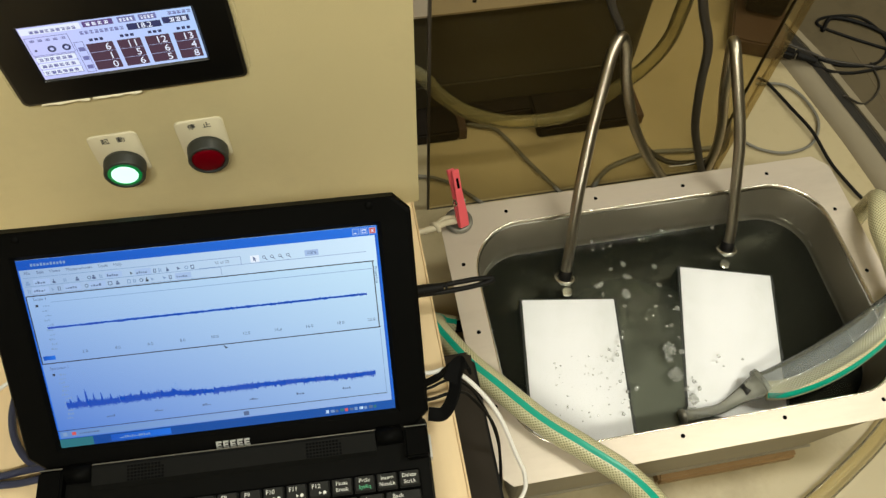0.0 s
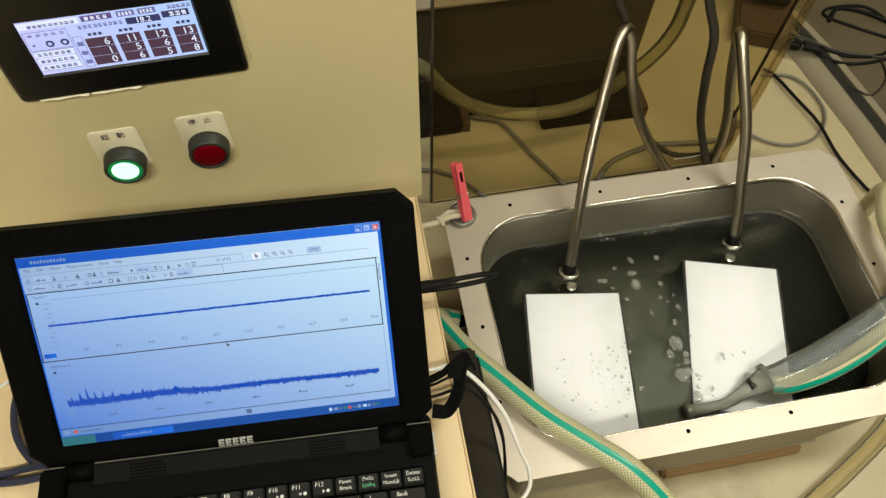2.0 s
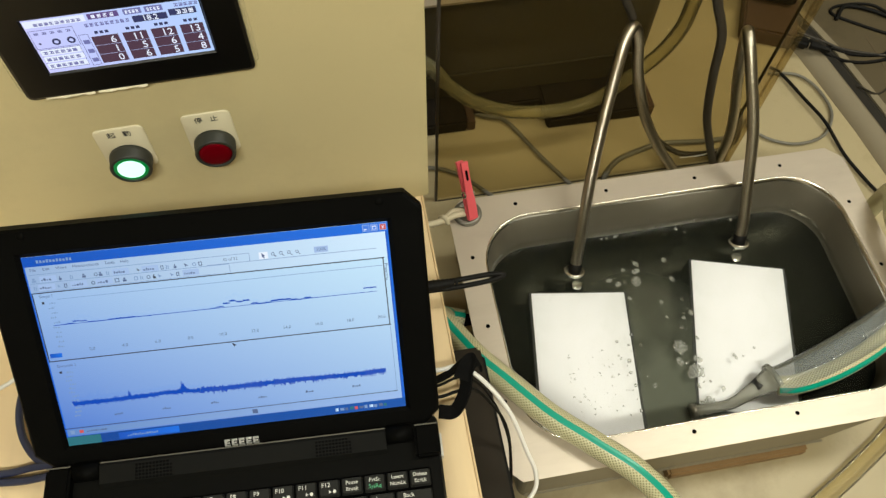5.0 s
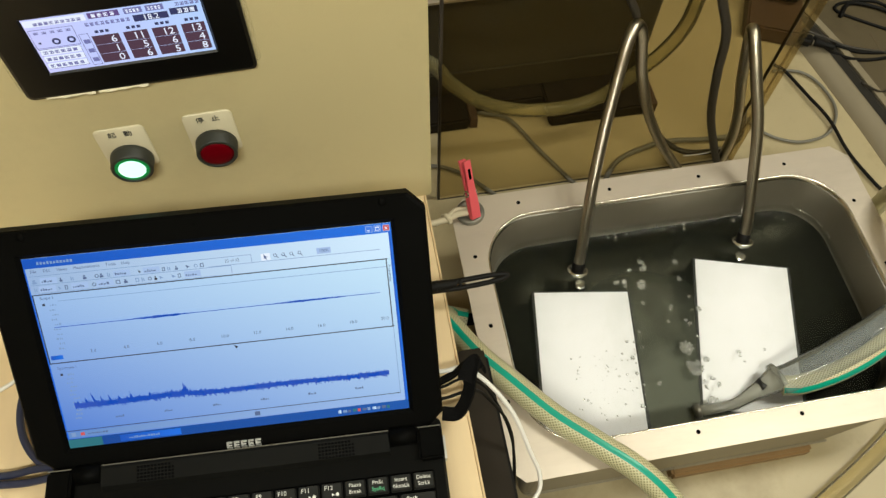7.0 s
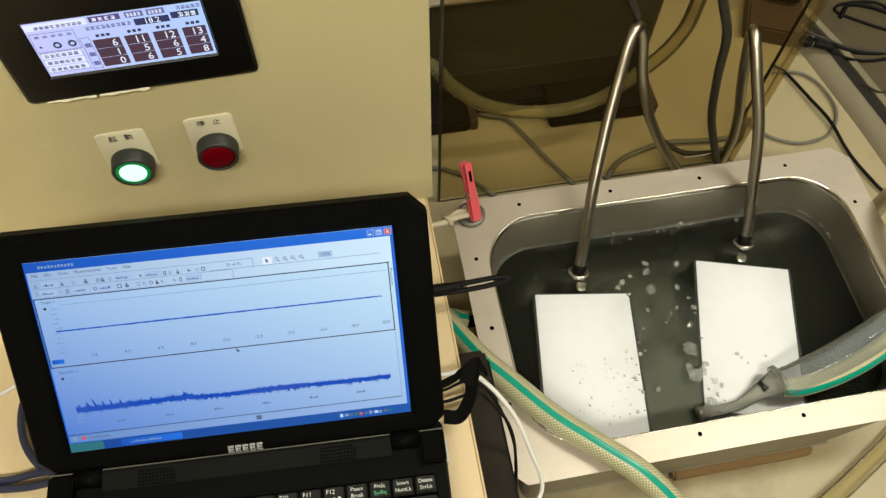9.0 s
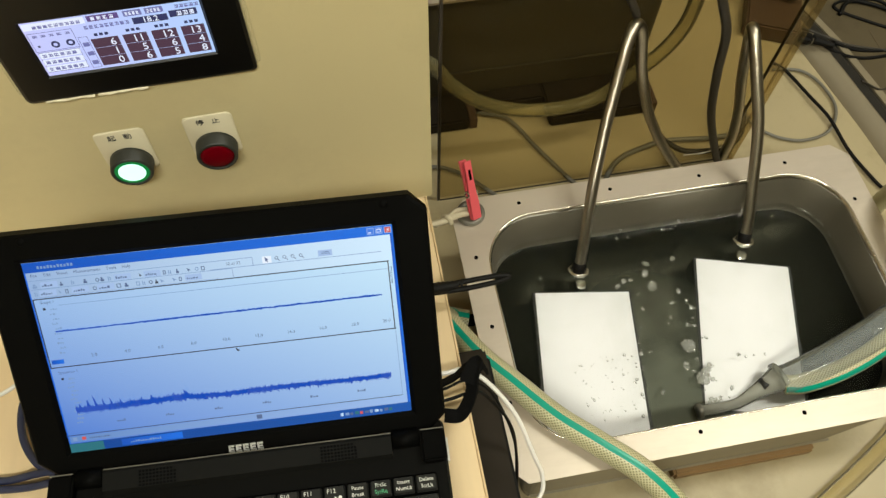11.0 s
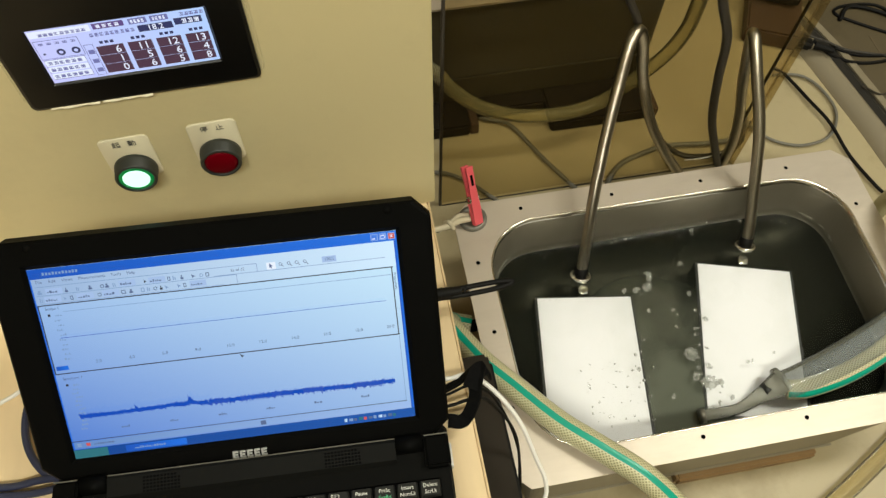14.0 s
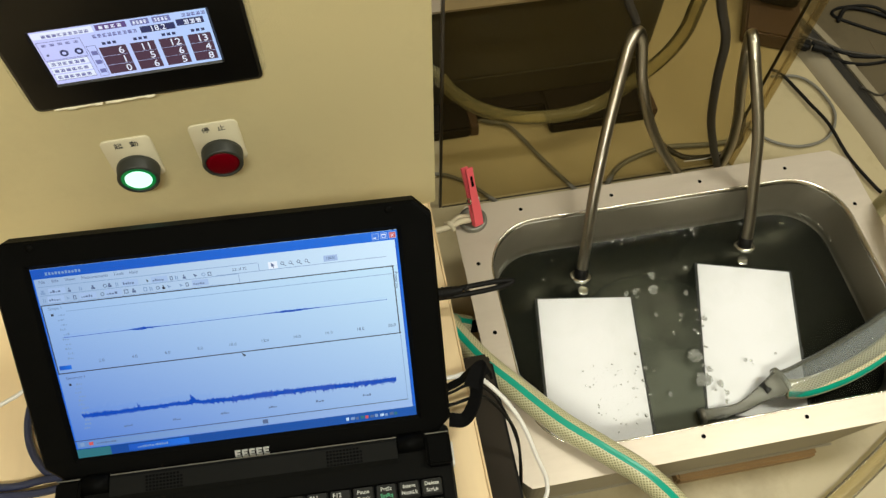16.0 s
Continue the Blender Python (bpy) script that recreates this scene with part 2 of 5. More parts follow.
M = dict(
    floor=mat("floor_vinyl", (0.455, 0.38, 0.228), 0.42, var=0.07, scale=5, bump=0.08, bscale=300, dirt=(0.33, 0.265, 0.145), dscale=5),
    joint=mat("joint_brown", (0.12, 0.09, 0.05), 0.8),
    wall=mat("wall_paint", (0.62, 0.58, 0.5), 0.8, var=0.04, bump=0.1),
    ceiling=mat("ceiling_board", (0.6, 0.58, 0.53), 0.9, var=0.03, bump=0.1),
    enamel=mat("cream_enamel", (0.62, 0.54, 0.31), 0.42, var=0.045, scale=2.5, bump=0.15, bscale=900, dirt=(0.55, 0.475, 0.275), dscale=5),
    birch=mat("pale_wood_laminate", (0.78, 0.6, 0.36), 0.45, var=0.1, scale=14, stretch=(6, 1, 6), bump=0.05),
    edge=mat("sawn_wood_edge", (0.68, 0.5, 0.28), 0.7, var=0.2, scale=30, stretch=(1, 1, 8)),
    slat=mat("orange_brown_timber", (0.28, 0.17, 0.068), 0.6, var=0.3, scale=20, stretch=(1, 6, 6), bump=0.2),
    # near-black timber: the shade under the second tank is in its colour
    shadewood=mat("shaded_dark_timber", (0.012, 0.008, 0.004), 0.7, var=0.3, scale=20, stretch=(1, 6, 6), bump=0.2, spec=0.2),
    steel=mat("satin_stainless", (0.67, 0.595, 0.505), 0.48, 0.8, var=0.05, scale=5, stretch=(1, 5, 1), bump=0.08, bscale=500, dirt=(0.59, 0.52, 0.435), dscale=3),
    # tub steel, darker than the flange: dim reflections are put into the colour
    tubsteel=mat("dimmed_wet_stainless", (0.36, 0.325, 0.25), 0.38, 0.75, var=0.1, scale=9),
    lip=mat("polished_stainless", (0.75, 0.71, 0.62), 0.22, 1.0, var=0.04),
    nut=mat("nickel_plate", (0.7, 0.68, 0.62), 0.22, 1.0, var=0.05),
    # skirt steel, darker than the flange because its shade is in the colour
    skirt=mat("shaded_steel_side", (0.32, 0.285, 0.21), 0.5, 0.5, var=0.1, scale=8, stretch=(1, 1, 10)),
    white=mat("white_plate", (0.925, 0.905, 0.955), 0.35, var=0.025, scale=9, dirt=(0.86, 0.85, 0.88), dscale=14),
    plateside=mat("plate_rim", (0.02, 0.02, 0.018), 0.5),
    black=mat("black_plastic", (0.0022, 0.0022, 0.002), 0.5, var=0.2, scale=60, bump=0.15, bscale=1500, spec=0.035),
    gloss=mat("gloss_black", (0.003, 0.003, 0.003), 0.3, var=0.1, bump=0.02, spec=0.25),
    bar=mat("speaker_strip_plastic", (0.0065, 0.0065, 0.0058), 0.5, var=0.15, bump=0.1, bscale=1500, spec=0.06),
    deck=mat("keyboard_deck_plastic", (0.0038, 0.0038, 0.0034), 0.5, var=0.15, bump=0.1, bscale=1500, spec=0.06),
    buttonring=mat("dark_grey_button_ring", (0.022, 0.024, 0.02), 0.5, var=0.1),
    crate=mat("red_brown_timber", (0.07, 0.038, 0.02), 0.6, var=0.3, scale=20, stretch=(1, 6, 6), bump=0.2),
    key=mat("key_plastic", (0.017, 0.017, 0.0155), 0.5, var=0.2, scale=40, bump=0.1, bscale=1500, spec=0.2),
    rubber=mat("black_rubber", (0.006, 0.0055, 0.005), 0.55, var=0.2, spec=0.15),
    brownhose=mat("dark_brown_hose", (0.028, 0.022, 0.014), 0.5, var=0.2),
    grey=mat("grey_cable_sheath", (0.17, 0.16, 0.13), 0.5, var=0.1),
    navy=mat("navy_cable_sheath", (0.02, 0.025, 0.06), 0.4, var=0.1),
    whitecable=mat("white_cable_sheath", (0.8, 0.78, 0.74), 0.35, var=0.04),
    strap=mat("black_woven_strap", (0.004, 0.004, 0.004), 0.9, var=0.3, scale=300, bump=0.5, bscale=900, spec=0.1),
    red=mat("red_pink_plastic", (0.72, 0.10, 0.12), 0.38, var=0.06),
    disc=mat("dull_grey_disc", (0.22, 0.21, 0.18), 0.4, 0.6, var=0.25, scale=40),
    tie=mat("cream_cord", (0.6, 0.53, 0.38), 0.6, var=0.1),
    plate=mat("ivory_nameplate", (0.66, 0.60, 0.43), 0.5, var=0.05, scale=40),
    ink=mat("dark_ink", (0.03, 0.03, 0.03), 0.6),
    print=mat("white_print", (0.78, 0.78, 0.73), 0.5),
    greenprint=mat("green_print", (0.1, 0.5, 0.25), 0.5),
    darkpaint=mat("dark_brown_paint", (0.022, 0.016, 0.0095), 0.6, var=0.25, scale=10, spec=0.2),
    silver=mat("silver_print", (0.75, 0.75, 0.73), 0.3, 0.4),
    film=clear("loose_clear_film", (0.78, 0.70, 0.46), 0.88, 0.2, ior=1.08),
    redlens=mat("dark_red_lens", (0.13, 0.0, 0.004), 0.4, var=0.1, spec=0.04),
    duct=mat("warm_grey_duct", (0.25, 0.21, 0.14), 0.5, var=0.15),
    # the duct's far side, its shade put into the colour
    ductshade=mat("duct_shade", (0.012, 0.01, 0.007), 0.6, var=0.1),
    # steel of the second tank's body, its shade put into the colour
    shadesteel=mat("shaded_steel", (0.072, 0.062, 0.038), 0.55, 0.3, var=0.15, scale=8),
    board=mat("brown_floor_board", (0.095, 0.072, 0.036), 0.6, var=0.25, scale=6, dirt=(0.05, 0.036, 0.016), dscale=7),
    teal=mat("teal_stripe", (0.0, 0.36, 0.25), 0.3, var=0.08),
    hole=mat("dark_hole", (0.003, 0.003, 0.003), 0.9, spec=0.0),
    water=clear("dark_water", (0.05, 0.055, 0.05), 0.97, 0.02, tint=(0.95, 0.97, 0.94), ior=1.33, bump=0.12, bscale=45),
    # the paler middle paints light reflected between the plates into the colour
    murk=clear("murky_depth", (0.008, 0.009, 0.007), 0.10, 0.9, tint=(0.45, 0.47, 0.42), ior=1.0, pale_sheen=((0.14, 0.147, 0.118), (0.185, 0.005), (0.13, 0.17))),
    bubble=soap("bubble_film", 0.05, 1.6),
    foam=soap("foam_film", 0.26, 1.5),
    acrylic=clear("smoked_acrylic", (0.12, 0.09, 0.04), 0.955, 0.04, tint=(0.85, 0.79, 0.62), ior=1.07),
    amber=clear("amber_edge", (0.3, 0.24, 0.13), 0.8, 0.1, tint=(0.9, 0.82, 0.62), ior=1.1),
    acrylicedge=mat("dark_acrylic_edge", (0.03, 0.022, 0.012), 0.3),
    cleartube=clear("clear_tube_wall", (0.66, 0.72, 0.74), 0.82, 0.10, tint=(0.98, 0.99, 0.99), ior=1.35),
    floorpvc=clear("clear_floor_tube", (0.55, 0.47, 0.28), 0.84, 0.2, tint=(0.97, 0.94, 0.82), ior=1.2),
    pvc=clear("yellowed_clear_hose", (0.40, 0.36, 0.2), 0.68, 0.25, tint=(0.95, 0.92, 0.76)),
    barb=clear("cloudy_barb", (0.50, 0.50, 0.42), 0.58, 0.2, ior=1.2),
    steelbraid=braid("steel_braid", (0.05, 0.045, 0.032), (0.80, 0.73, 0.59), 0.3, 1.0, 11, 460, streak=3),
    netting=braid("thread_in_clear_hose", (0.50, 0.46, 0.22), (0.70, 0.66, 0.42), 0.28, 0.0, 20, 260, 0.75, 0.42),
    lamp=glow("tube_light", (1.0, 0.96, 0.86), 9.0),
    housing=mat("lamp_housing", (0.8, 0.8, 0.78), 0.4),
    greenlens=glow("lit_green_lens", (0.55, 1.0, 0.72), 1.6),
    greenring=glow("lit_green_ring", (0.0, 0.30, 0.06), 0.6),
)


# ---- mesh helpers ----
def part(name, bm, material, parent, label="", smooth=False):
    me = bpy.data.meshes.new(name)
    bmesh.ops.recalc_face_normals(bm, faces=bm.faces[:])
    bm.to_mesh(me)
    bm.free()
    me.materials.append(material)
    if smooth:
        for p in me.polygons:
            p.use_smooth = True
    ob = new(name, me)
    ob.parent = parent
    if label:
        tagged(ob, label)
    return ob


def empty(name, m, label, category, group=""):
    ob = new(name)
    ob.empty_display_size = 0.02
    ob.matrix_world = m
    return tagged(ob, label, category, group)


def box(x0, x1, y0, y1, z0, z1, bevel=0.0, seg=2, bm=None):
    bm2 = bmesh.new()
    bmesh.ops.create_cube(bm2, size=1)
    for v in bm2.verts:
        v.co = Vector(((x0 + x1) / 2 + v.co.x * (x1 - x0), (y0 + y1) / 2 + v.co.y * (y1 - y0), (z0 + z1) / 2 + v.co.z * (z1 - z0)))
    if bevel:
        bmesh.ops.bevel(bm2, geom=bm2.edges[:], offset=bevel, segments=seg, affect="EDGES")
    return join(bm, bm2)


def join(bm, bm2):
    if bm is None:
        return bm2
    me = bpy.data.meshes.new("tmp")
    bm2.to_mesh(me)
    bm2.free()
    bm.from_mesh(me)
    bpy.data.meshes.remove(me)
    return bm


def lathe(profile, n=32, m=None):
    """Turn (radius, height) pairs about z."""
    bm = bmesh.new()
    rings = []
    for r, h in profile:
        if r < 1e-6:
            rings.append([bm.verts.new((0, 0, h))])
        else:
            rings.append([bm.verts.new((r * math.cos(2 * math.pi * i / n), r * math.sin(2 * math.pi * i / n), h)) for i in range(n)])
    for a, b in zip(rings, rings[1:]):
        for i in range(n):
            q = [a[i % len(a)], a[(i + 1) % len(a)], b[(i + 1) % len(b)], b[i % len(b)]]
            q = list(dict.fromkeys(q))
            if len(q) > 2:
                bm.faces.new(q)
    if m is not None:
        bmesh.ops.transform(bm, matrix=m, verts=bm.verts[:])
    return bm


def glide(pts, steps=10):
    """Points along a smooth line through the given ones."""
    p = [Vector(a) for a in pts]
    p = [2 * p[0] - p[1]] + p + [2 * p[-1] - p[-2]]
    out = []
    for i in range(1, len(p) - 2):
        for k in range(steps):
            t = k / steps
            a, b, c, d = p[i - 1], p[i], p[i + 1], p[i + 2]
            out.append(0.5 * (2 * b + (c - a) * t + (2 * a - 5 * b + 4 * c - d) * t * t + (3 * b - a - 3 * c + d) * t ** 3))
    out.append(p[-2])
    return out


def sweep(pts, r, n=14, steps=10, arc=None, flat=None, caps=True, level=False):
    """A tube of radius r (a number or one per given point) along a smooth line, with UV (turn, metres). arc: only that span of the turn; flat: half sizes of a strap."""
    line = glide(pts, steps)
    rr = [r] * len(line) if not isinstance(r, (list, tuple)) else [v.x for v in glide([(a, 0, 0) for a in r], steps)]
    bm = bmesh.new()
    uvl = bm.loops.layers.uv.new("UVMap")
    rings, run, dist = [], [], 0.0
    side = None
    span = arc or (0.0, 1.0)
    cols = n + 1 if arc else n
    for i, c in enumerate(line):
        d = (line[min(i + 1, len(line) - 1)] - line[max(i - 1, 0)]).normalized()
        if side is None or level:
            side = d.cross(Vector((0, 0, 1)))
            if side.length < 0.1:
                side = d.cross(Vector((1, 0, 0)))
        side = (side - d * side.dot(d)).normalized()
        up = side.cross(d)
        ring = []
        for k in range(cols):
            a = 2 * math.pi * (span[0] + (span[1] - span[0]) * k / n)
            if flat:
                ca, sa = math.cos(a), math.sin(a)
                s = 1 / max(abs(ca), abs(sa))
                ring.append(bm.verts.new(c + side * ca * s * flat[0] + up * sa * s * flat[1]))
            else:
                ring.append(bm.verts.new(c + (side * math.cos(a) + up * math.sin(a)) * rr[i]))
        rings.append(ring)
        if i:
            dist += (c - line[i - 1]).length
        run.append(dist)
    for i in range(len(rings) - 1):
        for k in range(n):
            k2 = (k + 1) % cols if not arc else k + 1
            f = bm.faces.new((rings[i][k], rings[i][k2], rings[i + 1][k2], rings[i + 1][k]))
            for lp, (uu, vv) in zip(f.loops, ((k, i), (k + 1, i), (k + 1, i + 1), (k, i + 1))):
                lp[uvl].uv = (uu / n, run[vv])
    if caps and not arc:
        bm.faces.new(rings[0][::-1])
        bm.faces.new(rings[-1])
    return bm


def rrect(x0, x1, y0, y1, r, n=8, cut=False):
    """Corner-rounded rectangle as a list of points, from the right-front corner on; cut: chamfered corners."""
    out = []
    for cx, cy, a0 in ((x1 - r, y0 + r, -90), (x1 - r, y1 - r, 0), (x0 + r, y1 - r, 90), (x0 + r, y0 + r, 180)):
        for k in range(n + 1):
            if cut:
                t = k / n
                a, b = radians(a0), radians(a0 + 90)
                out.append((cx + r * (math.cos(a) * (1 - t) + math.cos(b) * t), cy + r * (math.sin(a) * (1 - t) + math.sin(b) * t)))
            else:
                a = radians(a0 + 90 * k / n)
                out.append((cx + r * math.cos(a), cy + r * math.sin(a)))
    return out


def loft(loops, close_last=False, close_first=False):
    """Skin a list of (points, z) loops of equal count."""
    bm = bmesh.new()
    rings = [[bm.verts.new((x, y, z)) for x, y in pts] for pts, z in loops]
    for a, b in zip(rings, rings[1:]):
        for i in range(len(a)):
            j = (i + 1) % len(a)
            bm.faces.new((a[i], a[j], b[j], b[i]))
    if close_last:
        bm.faces.new(rings[-1])
    if close_first:
        bm.faces.new(rings[0][::-1])
    return bm


def lettering(name, text, size, m, material, parent, thick=0.0001):
    cu = bpy.data.curves.new(name, "FONT")
    cu.body, cu.size, cu.extrude = text, size, thick
    cu.align_x, cu.align_y, cu.resolution_u = "CENTER", "CENTER", 2
    tmp = new("tmp_text", cu)
    me = bpy.data.meshes.new_from_object(tmp.evaluated_get(bpy.context.evaluated_depsgraph_get()))
    bpy.data.objects.remove(tmp)
    me.transform(m)
    me.materials.clear()
    me.materials.append(material)
    ob = new(name, me)
    ob.parent = parent
    return ob


# ---- the room ----
def setting():
    bm = box(-3, 3, -3, 3, -0.1, 0)
    tagged(part("floor", bm, M["floor"], None), "cream vinyl floor with dirt and fine joints", "floor", kind="structure")
    for name, d in (("wall_north", (-3, 3, 3, 3.1, 0, 2.6)), ("wall_south", (-3, 3, -3.1, -3, 0, 2.6)), ("wall_east", (3, 3.1, -3, 3, 0, 2.6)), ("wall_west", (-3.1, -3, -3, 3, 0, 2.6))):
        tagged(part(name, box(*d), M["wall"], None), "plain pale painted workshop wall", "wall", kind="structure")
    tagged(part("ceiling", box(-3, 3, -3, 3, 2.6, 2.7), M["ceiling"], None), "plain pale board ceiling", "ceiling", kind="structure")


def ceiling_lamp(x, y, turn=0):
    e = empty("ceiling_light", pose(x, y, 2.6, 0, 0, turn), "white twin-tube fluorescent ceiling light, switched on", "ceiling light", "lights on the ceiling")
    part("housing", box(-0.62, 0.62, -0.12, 0.12, -0.04, 0, 0.006), M["housing"], e)
    for s in (-0.06, 0.06):
        bm = lathe([(0, -0.6), (0.014, -0.598), (0.014, 0.598), (0, 0.6)], 12, Matrix.Translation((0, s, -0.06)) @ pose(0, 0, 0, 0, 90, 0))
        part("tube", bm, M["lamp"], e, "glowing fluorescent tube")
    return e


def room_light(name, x, y, power, sx, sy, turn=0):
    l = bpy.data.lights.new(name, "AREA")
    l.shape, l.size, l.size_y, l.energy, l.color = "RECTANGLE", sx, sy, power, (0.97, 0.96, 0.8)
    o = new(name, l)
    o.matrix_world = pose(x, y, 2.5, 0, 0, turn)
    return o


LAMPS = [(1.35, 0.10, 0, 29), (-0.30, -1.3, 0, 48), (-1.5, 1.3, 0, 5)]
setting()
for lx, ly, la, lp in LAMPS:
    ceiling_lamp(lx, ly, la)
    room_light("tube_glow", lx, ly, lp, 1.25, 0.3, la)


# ---- the table, the control cabinet and the laptop ----
TABLE_Z = 0.358


def work_table():
    e = empty("work_table", pose(0, 0, 0), "pale wood-laminate work table under laptop and cabinet", "table")
    part("tabletop", box(-1.1, -0.069, -0.55, 0.55, TABLE_Z - 0.022, TABLE_Z, 0.001), M["birch"], e)
    part("edge_band", box(-0.0688, -0.0672, -0.55, 0.55, TABLE_Z - 0.022, TABLE_Z + 0.0002), M["edge"], e, "sawn pale wood edge")
    for x in (-1.06, -0.13):
        for y in (-0.5, 0.46):
            part("leg", box(x, x + 0.04, y, y + 0.04, 0, TABLE_Z - 0.022, 0.002), M["birch"], e)


def under_cabinet():
    e = empty("dark_unit", pose(0, 0, 0), "dark brown unit under the table edge, filling a shaded gap", "drawer unit")
    # box and rail reach out to cover floor that lies in shade
    part("carcass", box(-0.46, -0.034, -0.52, 0.035, 0, 0.27, 0.003), M["darkpaint"], e)
    part("gap_rail", box(-0.0338, -0.0300, -0.52, 0.030, 0.0, 0.255, 0.001), M["rubber"], e, "black rail over the shaded gap")


PANEL = Matrix(((0.99956, -0.00185, 0.02955, -0.06245), (0.02961, 0.06261, -0.9976, 0.14701), (0.0, 0.99804, 0.06263, 0.35872), (0, 0, 0, 1)))
M["lcd"] = glow("display_backlight", (0.58, 0.60, 1.0), 1.0, (0.46, 0.64, 1.0), 0)
M["lcd_white"] = glow("display_white", (0.80, 0.86, 1.0), 1.0)
M["lcd_dark"] = glow("display_maroon", (0.085, 0.045, 0.07), 1.0)
M["lcd_navy"] = glow("display_navy", (0.04, 0.045, 0.12), 1.0)
M["lcd_mid"] = glow("display_violet", (0.17, 0.18, 0.42), 1.0)
M["lcd_plum"] = glow("display_plum", (0.12, 0.075, 0.24), 1.0)


def control_cabinet():
    """The panel's own plane is x along it from its right edge, y up it, z out of it."""
    e = empty("control_cabinet", PANEL, "cream enamelled control cabinet with touch display and two push buttons", "control cabinet")
    part("casing", box(-0.46, 0, 0, 0.5, -0.26, -0.004, 0.003), M["enamel"], e)
    part("front_panel", box(-0.462, 0.0004, -0.002, 0.502, -0.004, 0, 0.0012), M["enamel"], e, "cream enamel front panel")
    d = part("display_bezel", loft([(rrect(-0.2570, -0.1135, 0.1730, 0.276, 0.004), 0.0003), (rrect(-0.2570, -0.1135, 0.1730, 0.276, 0.004), 0.0028), (rrect(-0.2550, -0.1155, 0.1750, 0.274, 0.003), 0.0036),
                                    (rrect(-0.2372, -0.1342, 0.1916, 0.2345, 0.001), 0.0036), (rrect(-0.2362, -0.1352, 0.1926, 0.2335, 0.001), 0.0024)], True), M["gloss"], e, "glossy black display bezel")
    part("cover_film", loft([(rrect(-0.2595, -0.1100, 0.1765, 0.285, 0.005), 0.0002), (rrect(-0.2595, -0.1100, 0.1765, 0.285, 0.005), 0.0007)], True, True), M["film"], e, "loose clear film round the bezel")
    bm = bmesh.new()
    rng = random.Random(4)
    for a, b in ((-0.246, -0.216), (-0.214, -0.183)):
        n = 8
        top = [bm.verts.new((a + (b - a) * k / n, 0.1742, 0.0037)) for k in range(n + 1)]
        low = [bm.verts.new((a + (b - a) * k / n, 0.1736 - rng.uniform(0, 0.0006), 0.0042 + rng.uniform(0, 0.001))) for k in range(n + 1)]
        for k in range(n):
            bm.faces.new((top[k], top[k + 1], low[k + 1], low[k]))
    part("torn_film", bm, M["plate"], e, "torn curled strip of pale film")
    s = part("screen", box(-0.2358, -0.1356, 0.1930, 0.2331, 0.0024, 0.0027), M["lcd"], d, "lit violet-white touch display")
    z = 0.0028

    rg = random.Random(3)

    def patch(name, x0, x1, y0, y1, m, lift=0.0):
        if name == "glyph":
            # small print that cannot be read: three strokes of its size
            w, h = x1 - x0, y1 - y0
            b2 = box(x0, x1, y0 + h * rg.choice((0.05, 0.4)), y0 + h * rg.choice((0.55, 0.3)) + h * 0.12, z + lift, z + 0.0001 + lift)
            box(x0 + w * 0.35, x0 + w * 0.6, y0, y1, z + lift, z + 0.00012 + lift, bm=b2)
            box(x0, x1, y1 - h * 0.2, y1, z + lift, z + 0.00011 + lift, bm=b2)
            box(x0, x1, y0, y0 + h * 0.18, z + lift, z + 0.00013 + lift, bm=b2)
            side = rg.choice((0.0, 0.8))
            box(x0 + w * side, x0 + w * (side + 0.2), y0, y1, z + lift, z + 0.00014 + lift, bm=b2)
            part(name, b2, m, d)
            return
        part(name, box(x0, x1, y0, y1, z + lift, z + 0.0001 + lift), m, d)

    for i, (x0, x1) in enumerate(((-0.2027, -0.1872), (-0.1846, -0.1707), (-0.1680, -0.1536), (-0.1508, -0.1372))):
        for j in range(3):
            patch("value_box", x0, x1, 0.1952 + j * 0.0070, 0.1952 + j * 0.0070 + 0.0067, M["lcd_dark"])
            txt = (("0", "6", "5", "8"), ("1", "5", "6", "4"), ("6", "11", "12", "13"))[j][i]
            lettering("value", txt, 0.0072, Matrix.Translation((x1 - 0.0018 - 0.0018 * len(txt), 0.1983 + j * 0.0070, z + 0.0003)), M["lcd_white"], d)
        for k in range(3):
            patch("unit_mark", x0 + 0.003 + k * 0.003, x0 + 0.005 + k * 0.003, 0.2178, 0.2197, M["lcd_navy"])
    for x0, x1, m in ((-0.1995, -0.1820, M["lcd_plum"]), (-0.1792, -0.1690, M["lcd_mid"]), (-0.1670, -0.1568, M["lcd_mid"])):
        patch("tab", x0, x1, 0.2284, 0.2324, m)
        for k in range(4):
            w = (x1 - x0) / 5
            patch("glyph", x0 + w * (k + 0.6), x0 + w * (k + 1.2), 0.2293, 0.2315, M["lcd_white"], 0.0002)
    patch("reading_box", -0.1755, -0.1556, 0.2222, 0.2268, M["lcd_navy"])
    lettering("reading", "18.2", 0.0055, Matrix.Translation((-0.1655, 0.2245, z + 0.0003)), M["lcd_white"], d)
    patch("reading_box", -0.1543, -0.1385, 0.2236, 0.2282, M["lcd_navy"])
    for k in range(3):
        patch("glyph", -0.1500 + k * 0.0036, -0.1474 + k * 0.0036, 0.2244, 0.2273, M["lcd_white"], 0.0002)
    for k in range(9):
        patch("glyph", -0.2030 + k * 0.0029, -0.2010 + k * 0.0029, 0.2234, 0.2258, M["lcd_mid"])
    for k in range(9):
        patch("glyph", -0.2300 + k * 0.0030, -0.2278 + k * 0.0030, 0.2284, 0.2304, M["lcd_mid"])
